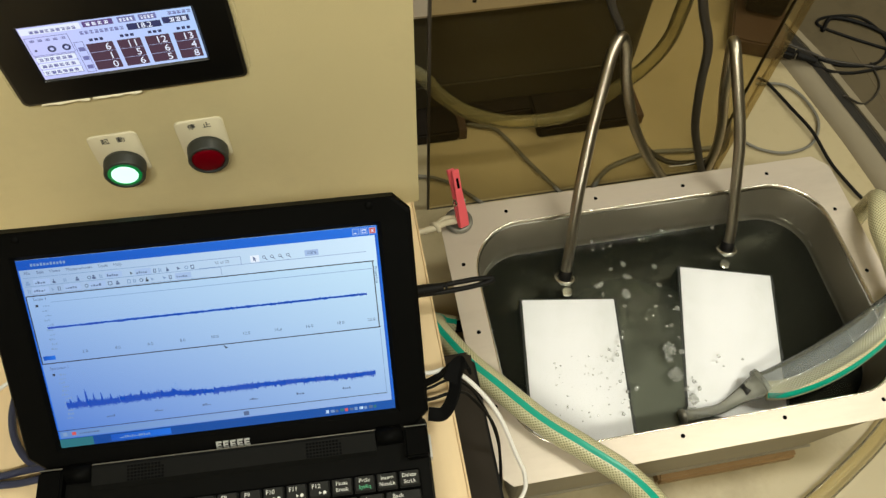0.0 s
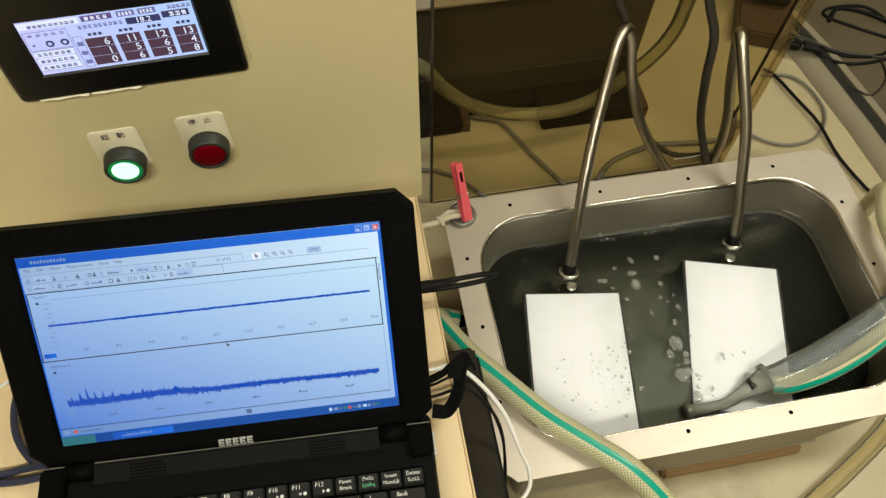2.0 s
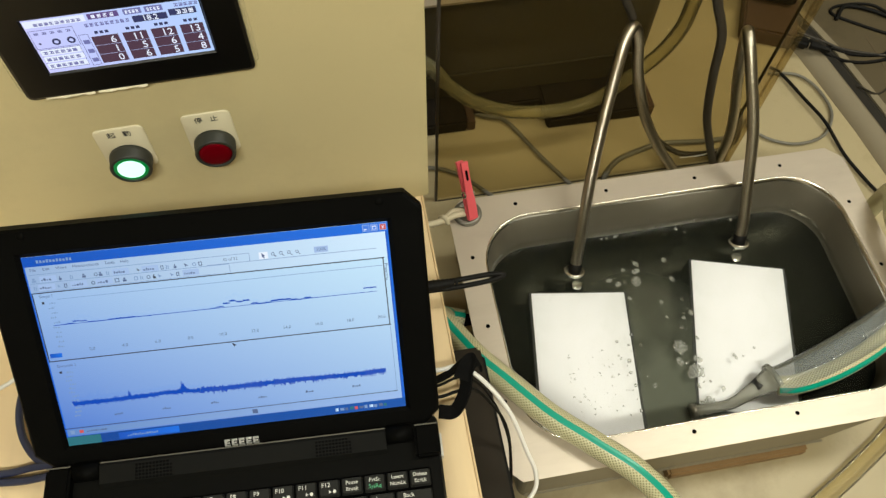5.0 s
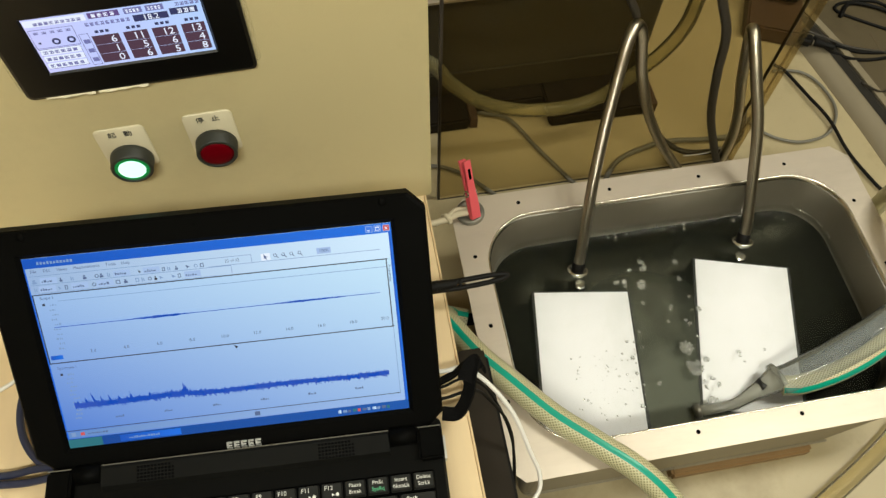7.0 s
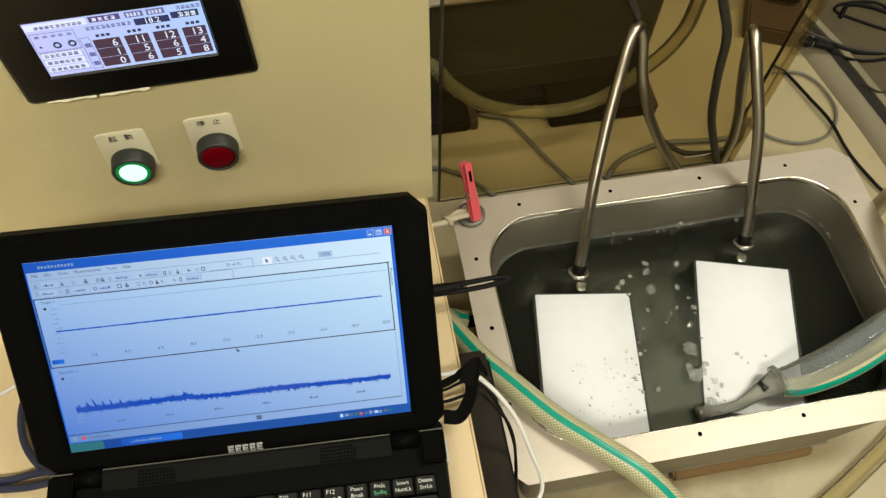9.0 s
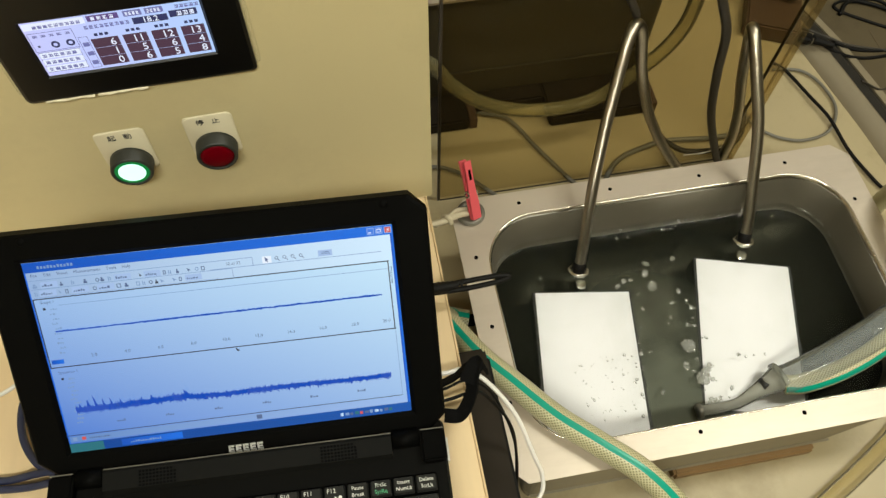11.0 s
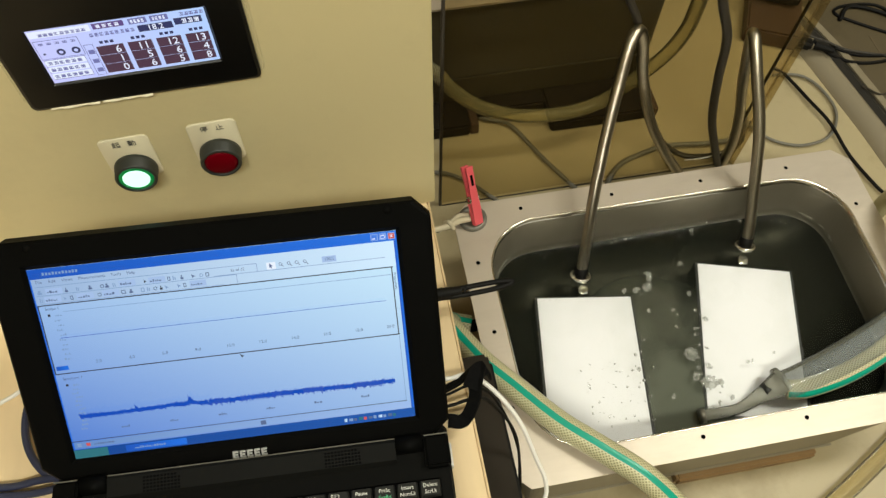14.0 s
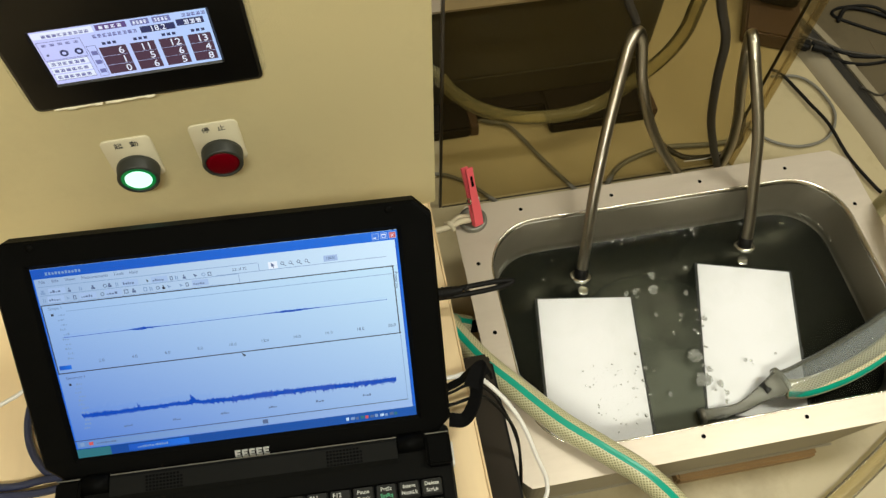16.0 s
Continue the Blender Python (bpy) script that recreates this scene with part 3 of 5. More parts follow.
    for k in range(5):
        patch("glyph", -0.1500 + k * 0.0028, -0.1478 + k * 0.0028, 0.2296, 0.2318, M["lcd_mid"])
    for k in range(5):
        patch("glyph", -0.2325 + k * 0.0045, -0.2300 + k * 0.0045, 0.2222, 0.2238, M["lcd_mid"])
    patch("title_strip", -0.2352, -0.2010, 0.2278, 0.2324, M["lcd_white"], -0.00005)
    for x0, x1, y0, y1 in ((-0.2350, -0.2100, 0.2118, 0.2256), (-0.2345, -0.2110, 0.1958, 0.2112), (-0.2092, -0.2038, 0.1945, 0.2185)):
        b2 = box(x0, x1, y0, y0 + 0.0003, z, z + 0.0001)
        for q in ((x0, x1, y1 - 0.0003, y1), (x0, x0 + 0.0003, y0, y1), (x1 - 0.0003, x1, y0, y1)):
            box(*q, z, z + 0.0001, bm=b2)
        part("panel_line", b2, M["lcd_mid"], d)
    for x in (-0.2225, -0.2140):
        bm = lathe([(0.0024, 0), (0.0024, 0.0002), (0.0012, 0.0002)], 20, Matrix.Translation((x, 0.2160, z)))
        part("status_ring", bm, M["lcd_navy"], d)
    patch("status_dot", -0.2325, -0.2312, 0.2152, 0.2165, M["lcd_navy"])
    for j in range(3):
        y = 0.1962 + j * 0.0052
        patch("row_box", -0.2345, -0.2110, y, y + 0.0042, M["lcd_white"])
        for k in range(6):
            patch("glyph", -0.2330 + k * 0.0034, -0.2306 + k * 0.0034, y + 0.001, y + 0.0032, M["lcd_mid"], 0.0002)
        patch("row_mark", -0.2080, -0.2045, y + 0.001 + j * 0.0018, y + 0.004 + j * 0.0018, M["lcd_mid"])
    for x, y, lit in ((-0.2161, 0.1084, True), (-0.1562, 0.1103, False)):
        # nameplates reach down behind the buttons
        part("nameplate", loft([(rrect(x - 0.0175, x + 0.0165, y - 0.0145, y + 0.0275, 0.0045), 0.0002), (rrect(x - 0.0175, x + 0.0165, y - 0.0145, y + 0.0275, 0.0045), 0.0009), (rrect(x - 0.0168, x + 0.0158, y - 0.0138, y + 0.0268, 0.0040), 0.0015)], True, True), M["plate"], e, "ivory nameplate", True)
        for k, sign in zip((-0.0058, 0.0048), "起動" if lit else "停止"):
            lettering("plate_writing", sign, 0.0058, Matrix.Translation((x + k, y + 0.0215, 0.0018)), M["ink"], e)
        at = Matrix.Translation((x - 0.0005, y - 0.0038, 0))
        b = part("push_button", lathe([(0.0125, 0.0017), (0.0147, 0.0018), (0.0147, 0.005), (0.0143, 0.006), (0.0143, 0.0118), (0.0136, 0.0127), (0.0121, 0.0127), (0.0117, 0.0105), (0, 0.0105)], 40, at), M["buttonring"], e, "round dark grey push button", True)
        if lit:
            part("lens", lathe([(0.0092, 0.0106), (0.0092, 0.0122), (0.0075, 0.0136), (0, 0.0139)], 32, at), M["greenlens"], b, "lit green lens", True)
            part("lens_ring", lathe([(0.0116, 0.0106), (0.0116, 0.0120), (0.0094, 0.0123), (0.0094, 0.0106)], 32, at), M["greenring"], b, "green glowing ring")
        else:
            part("lens", lathe([(0.0116, 0.0106), (0.0114, 0.0121), (0.0088, 0.0131), (0, 0.0135)], 32, at), M["redlens"], b, "dark red unlit lens", True)


U, B, V = Vector((0.99873, -0.05029, 0)), Vector((0.05029, 0.99873, 0)), Vector((0.0347, 0.68908, 0.72386))
ORIGIN = Vector((-0.33396, -0.04065, 0.40894))
NRM = U.cross(V)
LAPTOP = Matrix(((U.x, B.x, 0, ORIGIN.x), (U.y, B.y, 0, ORIGIN.y), (0, 0, 1, ORIGIN.z), (0, 0, 0, 1)))
LID = LAPTOP.inverted() @ Matrix(((U.x, V.x, NRM.x, ORIGIN.x), (U.y, V.y, NRM.y, ORIGIN.y), (U.z, V.z, NRM.z, ORIGIN.z), (0, 0, 0, 1)))
SW, SH = 0.2227, 0.1307
M["scr"] = glow("lcd_paper", (0.055, 0.175, 0.62), 1.0, (0.62, 0.87, 1.0), 2)
M["scr_bar"] = glow("lcd_title_blue", (0.003, 0.085, 0.50), 1.0, (0.006, 0.155, 0.74), 0)
M["scr_tool"] = glow("lcd_toolbar", (0.30, 0.44, 0.68), 1.0, (0.64, 0.84, 1.0), 0)
M["scr_knob"] = glow("lcd_button_blue", (0.05, 0.20, 0.75), 1.0)
M["scr_task"] = glow("lcd_task_blue", (0.0, 0.055, 0.30), 1.0, (0.0, 0.085, 0.40), 0)
M["scr_line"] = glow("lcd_dark_line", (0.03, 0.035, 0.06), 1.0)
M["scr_fine"] = glow("lcd_fine_line", (0.20, 0.32, 0.56), 1.0)
M["scr_text"] = glow("lcd_grey_text", (0.09, 0.14, 0.28), 1.0)
M["scr_trace"] = glow("lcd_trace_blue", (0.008, 0.07, 0.46), 1.0)
M["scr_red"] = glow("lcd_red", (0.62, 0.09, 0.09), 1.0)
M["scr_green"] = glow("lcd_green", (0.02, 0.16, 0.2), 1.0)
M["scr_low"] = glow("lcd_status", (0.12, 0.25, 0.55), 1.0, (0.33, 0.50, 0.82), 0)
M["scr_box"] = glow("lcd_field", (0.36, 0.51, 0.78), 1.0)
M["scr_white"] = glow("lcd_white", (0.8, 0.88, 1.0), 1.0)


def laptop():
    e = empty("laptop", LAPTOP, "open black netbook laptop showing a measuring program", "laptop")
    # lid, leaning back; its own space has the screen's lower left corner at the origin
    lid = part("lid", bmesh.new(), M["black"], e, "black screen lid")
    lid.matrix_basis = LID
    x0, x1, y0, y1 = -0.0222, 0.2451, -0.0148, 0.1490

    def outline(i):
        return rrect(x0 + i, x1 - i, y0 + i, y1 - i, 0.0105, 8, True)

    bm = loft([(outline(0.003), -0.0125), (outline(0), -0.010), (outline(0), 0.0012), (outline(0.0015), 0.0026), (outline(0.004), 0.0024),
               (rrect(-0.0028, SW + 0.0028, -0.0028, SH + 0.0028, 0.0006), 0.0018), (rrect(-0.0005, SW + 0.0005, -0.0005, SH + 0.0005, 0.0003), -0.0004)], True, True)
    bm.to_mesh(lid.data)
    bm.free()
    for x in (0.004, 0.219):
        part("lid_bumper", lathe([(0.0026, 0.0016), (0.0026, 0.0024), (0.0018, 0.0028), (0, 0.0028)], 16, Matrix.Translation((x, 0.1445, 0.0002))), M["black"], lid, smooth=True)
    part("camera_hole", lathe([(0.0009, 0.0024), (0.0007, 0.0025), (0, 0.0025)], 12, Matrix.Translation((0.105, 0.1425, 0))), M["hole"], lid)
    # maker's mark as five plain silver shapes
    for k in range(5):
        xx = 0.0998 + k * 0.0047
        bm = box(xx, xx + 0.0038, -0.0133, -0.0120, 0.0022, 0.0028)
        box(xx, xx + 0.0013, -0.0133, -0.0080, 0.0022, 0.0028, bm=bm)
        box(xx, xx + 0.0038, -0.0093, -0.0080, 0.0022, 0.0028, bm=bm)
        box(xx, xx + 0.0034, -0.0112, -0.0102, 0.0022, 0.0028, bm=bm)
        part("silver_mark", bm, M["silver"], lid)
    screen = part("screen", box(0, SW, 0, SH, -0.0004, 0), M["scr"], lid, "lit LCD screen, pale blue")

    def px(x):
        return x / 1024 * SW

    def py(y):
        return SH - y / 600 * SH

    def ui(name, xa, ya, xb, yb, m, lift=1):
        return part(name, box(px(xa), px(xb), py(yb), py(ya), 0.00005 * lift, 0.00005 * lift + 0.00003), m, screen)

    def line(name, xa, ya, xb, yb, w, m, lift=3):
        return ui(name, min(xa, xb) - w / 2, min(ya, yb) - w / 2, max(xa, xb) + w / 2, max(ya, yb) + w / 2, m, lift)

    rng = random.Random(11)
    ui("title_bar", 0, 0, 1024, 29, M["scr_bar"])
    for k in range(11):
        ui("title_text", 38 + k * 9, 11 + (k % 3), 44 + k * 9, 20, M["scr_fine"], 2)
    for xa, m in ((951, M["scr_knob"]), (975, M["scr_knob"]), (1000, M["scr_red"])):
        ui("window_button", xa, 5, xa + 20, 24, M["scr_box"], 2)
        ui("button_face", xa + 1.5, 6.5, xa + 18.5, 22.5, m, 3)
    ui("button_mark", 955, 17, 963, 20, M["scr_white"], 4)
    for q in ((979, 9, 991, 12), (979, 18.5, 991, 20), (979, 12, 980.5, 18.5), (989.5, 12, 991, 18.5)):
        ui("button_mark", *q, M["scr_white"], 4)
    lettering("button_mark", "x", 0.0042, Matrix.Translation((px(1010), py(13.5), 0.00025)), M["scr_white"], screen, 0.00002)
    ui("menu_bar", 0, 29, 1024, 53, M["scr_tool"])
    def words(name, xa, yc, w, h, m, lift=2):
        """Unreadable small print as a row of short bars of letter size."""
        x = xa
        while x < xa + w:
            k = min(rng.choice((3, 4, 5, 6)), xa + w - x)
            b2 = box(px(x), px(x + k), py(yc + h / 2), py(yc + h / 2 - rng.choice((0.5, 0.7, 1.0)) * h), 0.00005 * lift, 0.00005 * lift + 0.00003)
            part(name, b2, m, screen)
            x += k + 2.5

    for xc, word in ((24, "File"), (60, "Edit"), (101, "Views"), (168, "Measurements"), (234, "Tools"), (275, "Help")):
        lettering("menu_text", word, 0.0027, Matrix.Translation((px(xc), py(39), 0.00012)), M["scr_text"], screen, 0.00002)
    lettering("tool_text", "32 of 32", 0.0027, Matrix.Translation((px(566), py(65), 0.00015)), M["scr_text"], screen, 0.00002)
    for q in ((10, 52, 620, 53.5), (10, 78, 560, 79.5), (10, 104, 520, 105), (620, 53, 621.5, 78), (560, 79, 561.5, 104)):
        ui("tool_edge", *q, M["scr_fine"], 2)
    ui("tool_bar", 0, 53, 1024, 105, M["scr_tool"], 1)
    for row, span in ((62, 490), (86, 440)):
        x = 14
        while x < span:
            w = rng.choice((8, 10, 12, 12, 30))
            if w == 30:
                ui("tool_box", x, row - 3, x + w + 16, row + 15, M["scr_box"], 2)
                words("tool_text", x + 4, row + 7, w, 7, M["scr_text"], 3)
                x += 16
            else:
                shape = rng.randrange(5)
                if shape == 0:
                    b2 = lathe([(px(5.5), 0.0001), (px(5.5), 0.00013), (px(3.5), 0.00013), (px(3.5), 0.0001)], 14, Matrix.Translation((px(x + 6), py(row + 7), 0)))
                elif shape == 1:
                    b2 = box(px(x), px(x + w), py(row + 13), py(row + 11), 0.0001, 0.00013)
                    box(px(x), px(x + w), py(row + 3), py(row + 1), 0.0001, 0.00013, bm=b2)
                    box(px(x), px(x + 2), py(row + 11), py(row + 3), 0.0001, 0.00013, bm=b2)
                    box(px(x + w - 2), px(x + w), py(row + 11), py(row + 3), 0.0001, 0.00013, bm=b2)
                elif shape == 2:
                    b2 = bmesh.new()
                    b2.faces.new([b2.verts.new((px(x + a), py(row + b), 0.00012)) for a, b in ((0, 1), (w, 9), (w * 0.5, 9), (w * 0.3, 13))])
                elif shape == 3:
                    b2 = box(px(x + 1), px(x + 3.5), py(row + 13), py(row + 1), 0.0001, 0.00013)
                    box(px(x + 6), px(x + 8.5), py(row + 13), py(row + 3), 0.0001, 0.00013, bm=b2)
                else:
                    b2 = box(px(x), px(x + w), py(row + 13), py(row + 7), 0.0001, 0.00013)
                    box(px(x + 2), px(x + w - 3), py(row + 6.5), py(row + 1), 0.0001, 0.00013, bm=b2)
                part("tool_icon", b2, rng.choice((M["scr_text"], M["scr_text"], M["scr_line"], M["scr_fine"], M["scr_fine"])), screen)
            x += w + rng.choice((6, 10, 22))
    for k, xa in enumerate((655, 683, 706, 729, 752)):
        if k == 0:
            ui("tool_choice", xa - 7, 54, xa + 19, 75, M["scr_white"], 2)
            b2 = bmesh.new()
            b2.faces.new([b2.verts.new((px(xa + a), py(56 + b), 0.00022)) for a, b in ((1, 0), (11, 10), (6.5, 10.5), (9, 16), (6.5, 17), (4, 12), (1, 14.5))])
        else:
            # small magnifying glass: ring and handle
            b2 = lathe([(px(5), 0.00012), (px(5), 0.00015), (px(3.4), 0.00015), (px(3.4), 0.00012)], 14, Matrix.Translation((px(xa + 5), py(62), 0)))
            box(px(0), px(8), px(-1), px(1), 0.00012, 0.00015, bm=b2)
            bmesh.ops.transform(b2, matrix=Matrix.Translation((px(xa + 8), py(65.5), 0)) @ Matrix.Rotation(radians(-45), 4, "Z"), verts=b2.verts[-8:])
        part("tool_icon", b2, M["scr_text"], screen)
    ui("tool_box", 806, 54, 846, 72, M["scr_box"], 2)
    lettering("tool_text", "100%", 0.0027, Matrix.Translation((px(826), py(63), 0.0002)), M["scr_text"], screen, 0.00002)
    line("tool_rule", 500, 77, 985, 77, 1.5, M["scr_fine"])
    # upper graph
    for a in ((6, 108, 1003, 108), (6, 320, 1003, 320), (6, 108, 6, 320), (1001, 108, 1001, 320)):
        line("graph_frame", *a, 3, M["scr_line"])
    line("graph_rule", 70, 131, 996, 131, 1.5, M["scr_fine"])
    lettering("graph_title", "Scope 1", 0.0026, Matrix.Translation((px(42), py(119), 0.0002)), M["scr_text"], screen, 0.00002)
    ui("graph_dot", 26, 135, 33, 142, M["scr_line"], 2)
    for k in range(10):
        words("scale_mark", 46 - (k % 2) * 5, 140 + k * 15, 17, 6, M["scr_fine"])
    ui("scale_box", 12, 296, 46, 309, M["scr_bar"], 2)
    for k in range(10):
        lettering("axis_number", "%d.0" % (2 * k + 2), 0.0030, Matrix.Translation((px(133 + k * 94), py(293), 0.00015)), M["scr_text"], screen, 0.00002)
    lettering("side_text", "Properties", 0.0027, Matrix.Translation((px(1008), py(152), 0.0002)) @ Matrix.Rotation(radians(-90), 4, "Z"), M["scr_text"], screen, 0.00002)
    # lower graph
    lettering("graph_title", "Spectrum 1", 0.0026, Matrix.Translation((px(50), py(337), 0.0002)), M["scr_text"], screen, 0.00002)
    ui("graph_dot", 26, 354, 33, 361, M["scr_line"], 2)
    for k in range(12):
        words("scale_mark", 46 - (k % 3) * 4, 359 + k * 13, 18, 6, M["scr_fine"])
    for k in range(6):
        words("axis_mark", 152 + k * 143, 511, 24, 7, M["scr_text"])
    line("graph_frame", 1002, 326, 1002, 543, 1.5, M["scr_fine"])
    line("graph_frame", 0, 543, 1002, 543, 2, M["scr_line"])
    ui("scroll_bar", 6, 547, 1020, 566, M["scr_low"], 1)
    ui("scroll_knob", 556, 550, 572, 564, M["scr_text"], 2)
    ui("status_mark", 14, 550, 26, 562, M["scr_fine"], 2)
    ui("status_mark", 40, 551, 52, 561, M["scr_red"], 2)
    words("status_text", 62, 556, 60, 7, M["scr_text"])
    ui("task_bar", 0, 570, 1024, 600, M["scr_task"])
    ui("window_border", 0, 29, 4, 570, M["scr_bar"], 2)
    ui("window_border", 1015, 29, 1024, 570, M["scr_bar"], 2)
    ui("start_button", 0, 572, 98, 600, M["scr_green"], 2)
    ui("task_button", 150, 575, 330, 596, M["scr_bar"], 2)
    words("task_text", 176, 586, 90, 7, M["scr_fine"], 3)
    for k in range(11):
        ui("tray_icon", 806 + k * 15, 580 + k % 3, 815 + k * 15 + k % 2 * 3, 591 - k % 2, (M["scr_tool"], M["scr_fine"], M["scr_text"], M["scr_green"], M["scr_red"], M["scr_text"], M["scr_fine"])[k % 7], 2)
    bm = bmesh.new()
    bm.faces.new([bm.verts.new((px(a), py(b), 0.0004)) for a, b in ((530, 322), (543, 331), (536, 334), (538, 340))])
    part("mouse_pointer", bm, M["scr_line"], screen)

    # traces in rigid stretches
    moving = []

    def comb(name, xa, xb, yc, up, down, seed, step=2.2, skew=None):
        r = random.Random(seed)
        b2 = bmesh.new()
        n = max(2, int((xb - xa) / step))
        xs = [xa + (xb - xa) * k / n for k in range(n + 1)]
        hair = (lambda: 0.36 + 0.64 * r.random() ** 2) if skew else (lambda: r.uniform(0.35, 1))
        tops = [b2.verts.new((px(q), py(yc(q) - hair() * up(q)), 0)) for q in xs]
        lows = [b2.verts.new((px(q), py(yc(q) + hair() * down(q)), 0)) for q in xs]
        for k in range(n):
            b2.faces.new((tops[k], tops[k + 1], lows[k + 1], lows[k]))
        return part(name, b2, M["scr_trace"], screen)

    line("trace_line", 46, 209.5, 973, 209.5, 1.4, M["scr_trace"], 4)
    for k in range(48):
        xa, xb = 46 + k * 927 / 48, 46 + (k + 1) * 927 / 48
        ob = comb("trace_stretch", xa, xb, lambda q: 209.5, lambda q: 7.0, lambda q: 7.0, 40 + k, 1.6)
        moving.append((ob, "trace", (k + 0.5) / 48, (0, py(209.5))))

    def spectrum(q):
        y = 460 + 9 * (q / 972) + 1.2 * math.sin(q / 60)
        y -= 4 * math.exp(-((q - 362) / 16) ** 2) + 3 * math.exp(-((q - 315) / 22) ** 2)
        return y

    for k in range(30):
        xa, xb = 46 + k * 30.9, 46 + (k + 1) * 30.9
        low = k < 12
        ob = comb("spectrum_stretch", xa, xb + 1, spectrum, lambda q: 19 if low else 12, lambda q: 21 if low else 21, 120 + k, 1.15, True)
        moving.append((ob, "band", k, (0, py(spectrum((xa + xb) / 2)))))
    for k, (xc, w, h) in enumerate(((60, 5, 32), (84, 5, 40), (128, 5, 30), (178, 5, 28), (236, 6, 26), (106, 5, 50), (150, 6, 30), (209, 6, 26), (266, 7, 24), (366, 13, 30), (426, 6, 16), (532, 5, 14))):
        ob = comb("spectrum_peak", xc - w, xc + w, spectrum, lambda q: max(1.5, 1.45 * h * (1 - abs(q - xc) / w)), lambda q: 4, 170 + k, 1.3)
        moving.append((ob, "peak", k, (0, py(spectrum(xc)))))
    laptop_base(e)
    return moving


def laptop_base(e):
    deck = -0.009
    floor_z = TABLE_Z + 0.003 - ORIGIN.z
    xa, xb, ya, yb = -0.0150, 0.2432, -0.205, -0.004
    base = part("base", loft([(rrect(xa + 0.004, xb - 0.004, ya + 0.004, yb - 0.004, 0.006), floor_z), (rrect(xa, xb, ya, yb, 0.006), floor_z + 0.004), (rrect(xa, xb, ya, yb, 0.006), deck - 0.004),
                              (rrect(xa + 0.0015, xb - 0.0015, ya + 0.0015, yb - 0.0015, 0.005), deck)], True, True), M["deck"], e, "black keyboard base")
    for x in (0.0, 0.228):
        for y in (-0.19, -0.02):
            part("rubber_foot", lathe([(0.005, floor_z - 0.003), (0.005, floor_z + 0.001), (0, floor_z + 0.001)], 14, Matrix.Translation((x, y, 0))), M["rubber"], e)
    # speaker bar between the hinges: a sloping strip
    prof = [(-0.0120, deck), (-0.0125, deck + 0.0052), (-0.0150, deck + 0.0058), (-0.0262, deck + 0.0036), (-0.0285, deck)]
    bm = bmesh.new()
    ends = []
    for x in (0.0195, 0.2070):
        ends.append([bm.verts.new((x, y, z)) for y, z in prof])
    for k in range(len(prof)):
        j = (k + 1) % len(prof)
        bm.faces.new((ends[0][k], ends[0][j], ends[1][j], ends[1][k]))
    bm.faces.new(ends[0])
    bm.faces.new(ends[1][::-1])
    bar = part("speaker_bar", bm, M["bar"], e, "sloping black speaker strip")
    part("bar_rim", box(0.0195, 0.2070, -0.0131, -0.0124, deck + 0.0051, deck + 0.0057, 0.0002), M["disc"], bar, "thin bright rim")
    for x0 in (0.0425, 0.1600):
        for i in range(11):
            for j in range(5):
                if j == 0 and i > 9:
                    continue
                y = -0.0166 - j * 0.0021
                z = deck + 0.0058 - (-0.0150 - y) * 0.196
                part("speaker_hole", box(x0 + i * 0.00222, x0 + i * 0.00222 + 0.0014, y - 0.0008, y + 0.0007, z - 0.0012, z + 0.0001), M["hole"], bar)
    for x0, x1 in ((-0.0142, 0.0018), (0.2262, 0.2428)):
        part("hinge_block", box(x0, x1, -0.0345, -0.0135, deck - 0.001, deck + 0.0075, 0.0016, 3), M["black"], e)
        part("hinge_rim", box(x0 + 0.0004, x1 - 0.0004, -0.0139, -0.0132, deck + 0.0068, deck + 0.0077, 0.0002), M["disc"], e, "thin metal rim")
    for x0, x1 in ((0.0024, 0.0190), (0.2076, 0.2256)):
        part("hinge_barrel", lathe([(0, 0), (0.0062, 0.0003), (0.0062, x1 - x0 - 0.0003), (0, x1 - x0)], 20, Matrix.Translation((x0, -0.0165, deck + 0.0015)) @ pose(0, 0, 0, 0, 90, 0)), M["black"], e, smooth=True)
    part("keyboard_well", loft([(rrect(-0.004, 0.2348, -0.135, -0.0405, 0.002), deck + 0.0001), (rrect(-0.004, 0.2348, -0.135, -0.0405, 0.002), deck + 0.0004)], True, True), M["hole"], e)
    part("trackpad", box(0.085, 0.143, -0.192, -0.150, deck, deck + 0.0003), M["gloss"], e)
    kz = deck + 0.0005

    def keycap(x0, x1, y0, y1):
        a, b = rrect(x0, x1, y0, y1, 0.001, 2), rrect(x0 + 0.0009, x1 - 0.0009, y0 + 0.0011, y1 - 0.0005, 0.001, 2)
        return part("keycap", loft([(a, kz), (a, kz + 0.0012), (b, kz + 0.0030)], True, True), M["key"], e)

    pitch = 0.01495
    names = {0: ("Delete", "ScrLk"), 1: ("Insert", "NumLk"), 2: ("PrtSc", "SysRq"), 3: ("Pause", "Break"), 4: ("F12", ""), 5: ("F11", ""), 6: ("F10", ""), 7: ("F9", ""), 8: ("F8", ""), 9: ("F7", "")}
    for k in range(16):
        x1 = 0.2340 - k * pitch
        keycap(x1 - 0.0138, x1, -0.0525, -0.0418)
        c = x1 - 0.0069
        if k in names:
            up, low = names[k]
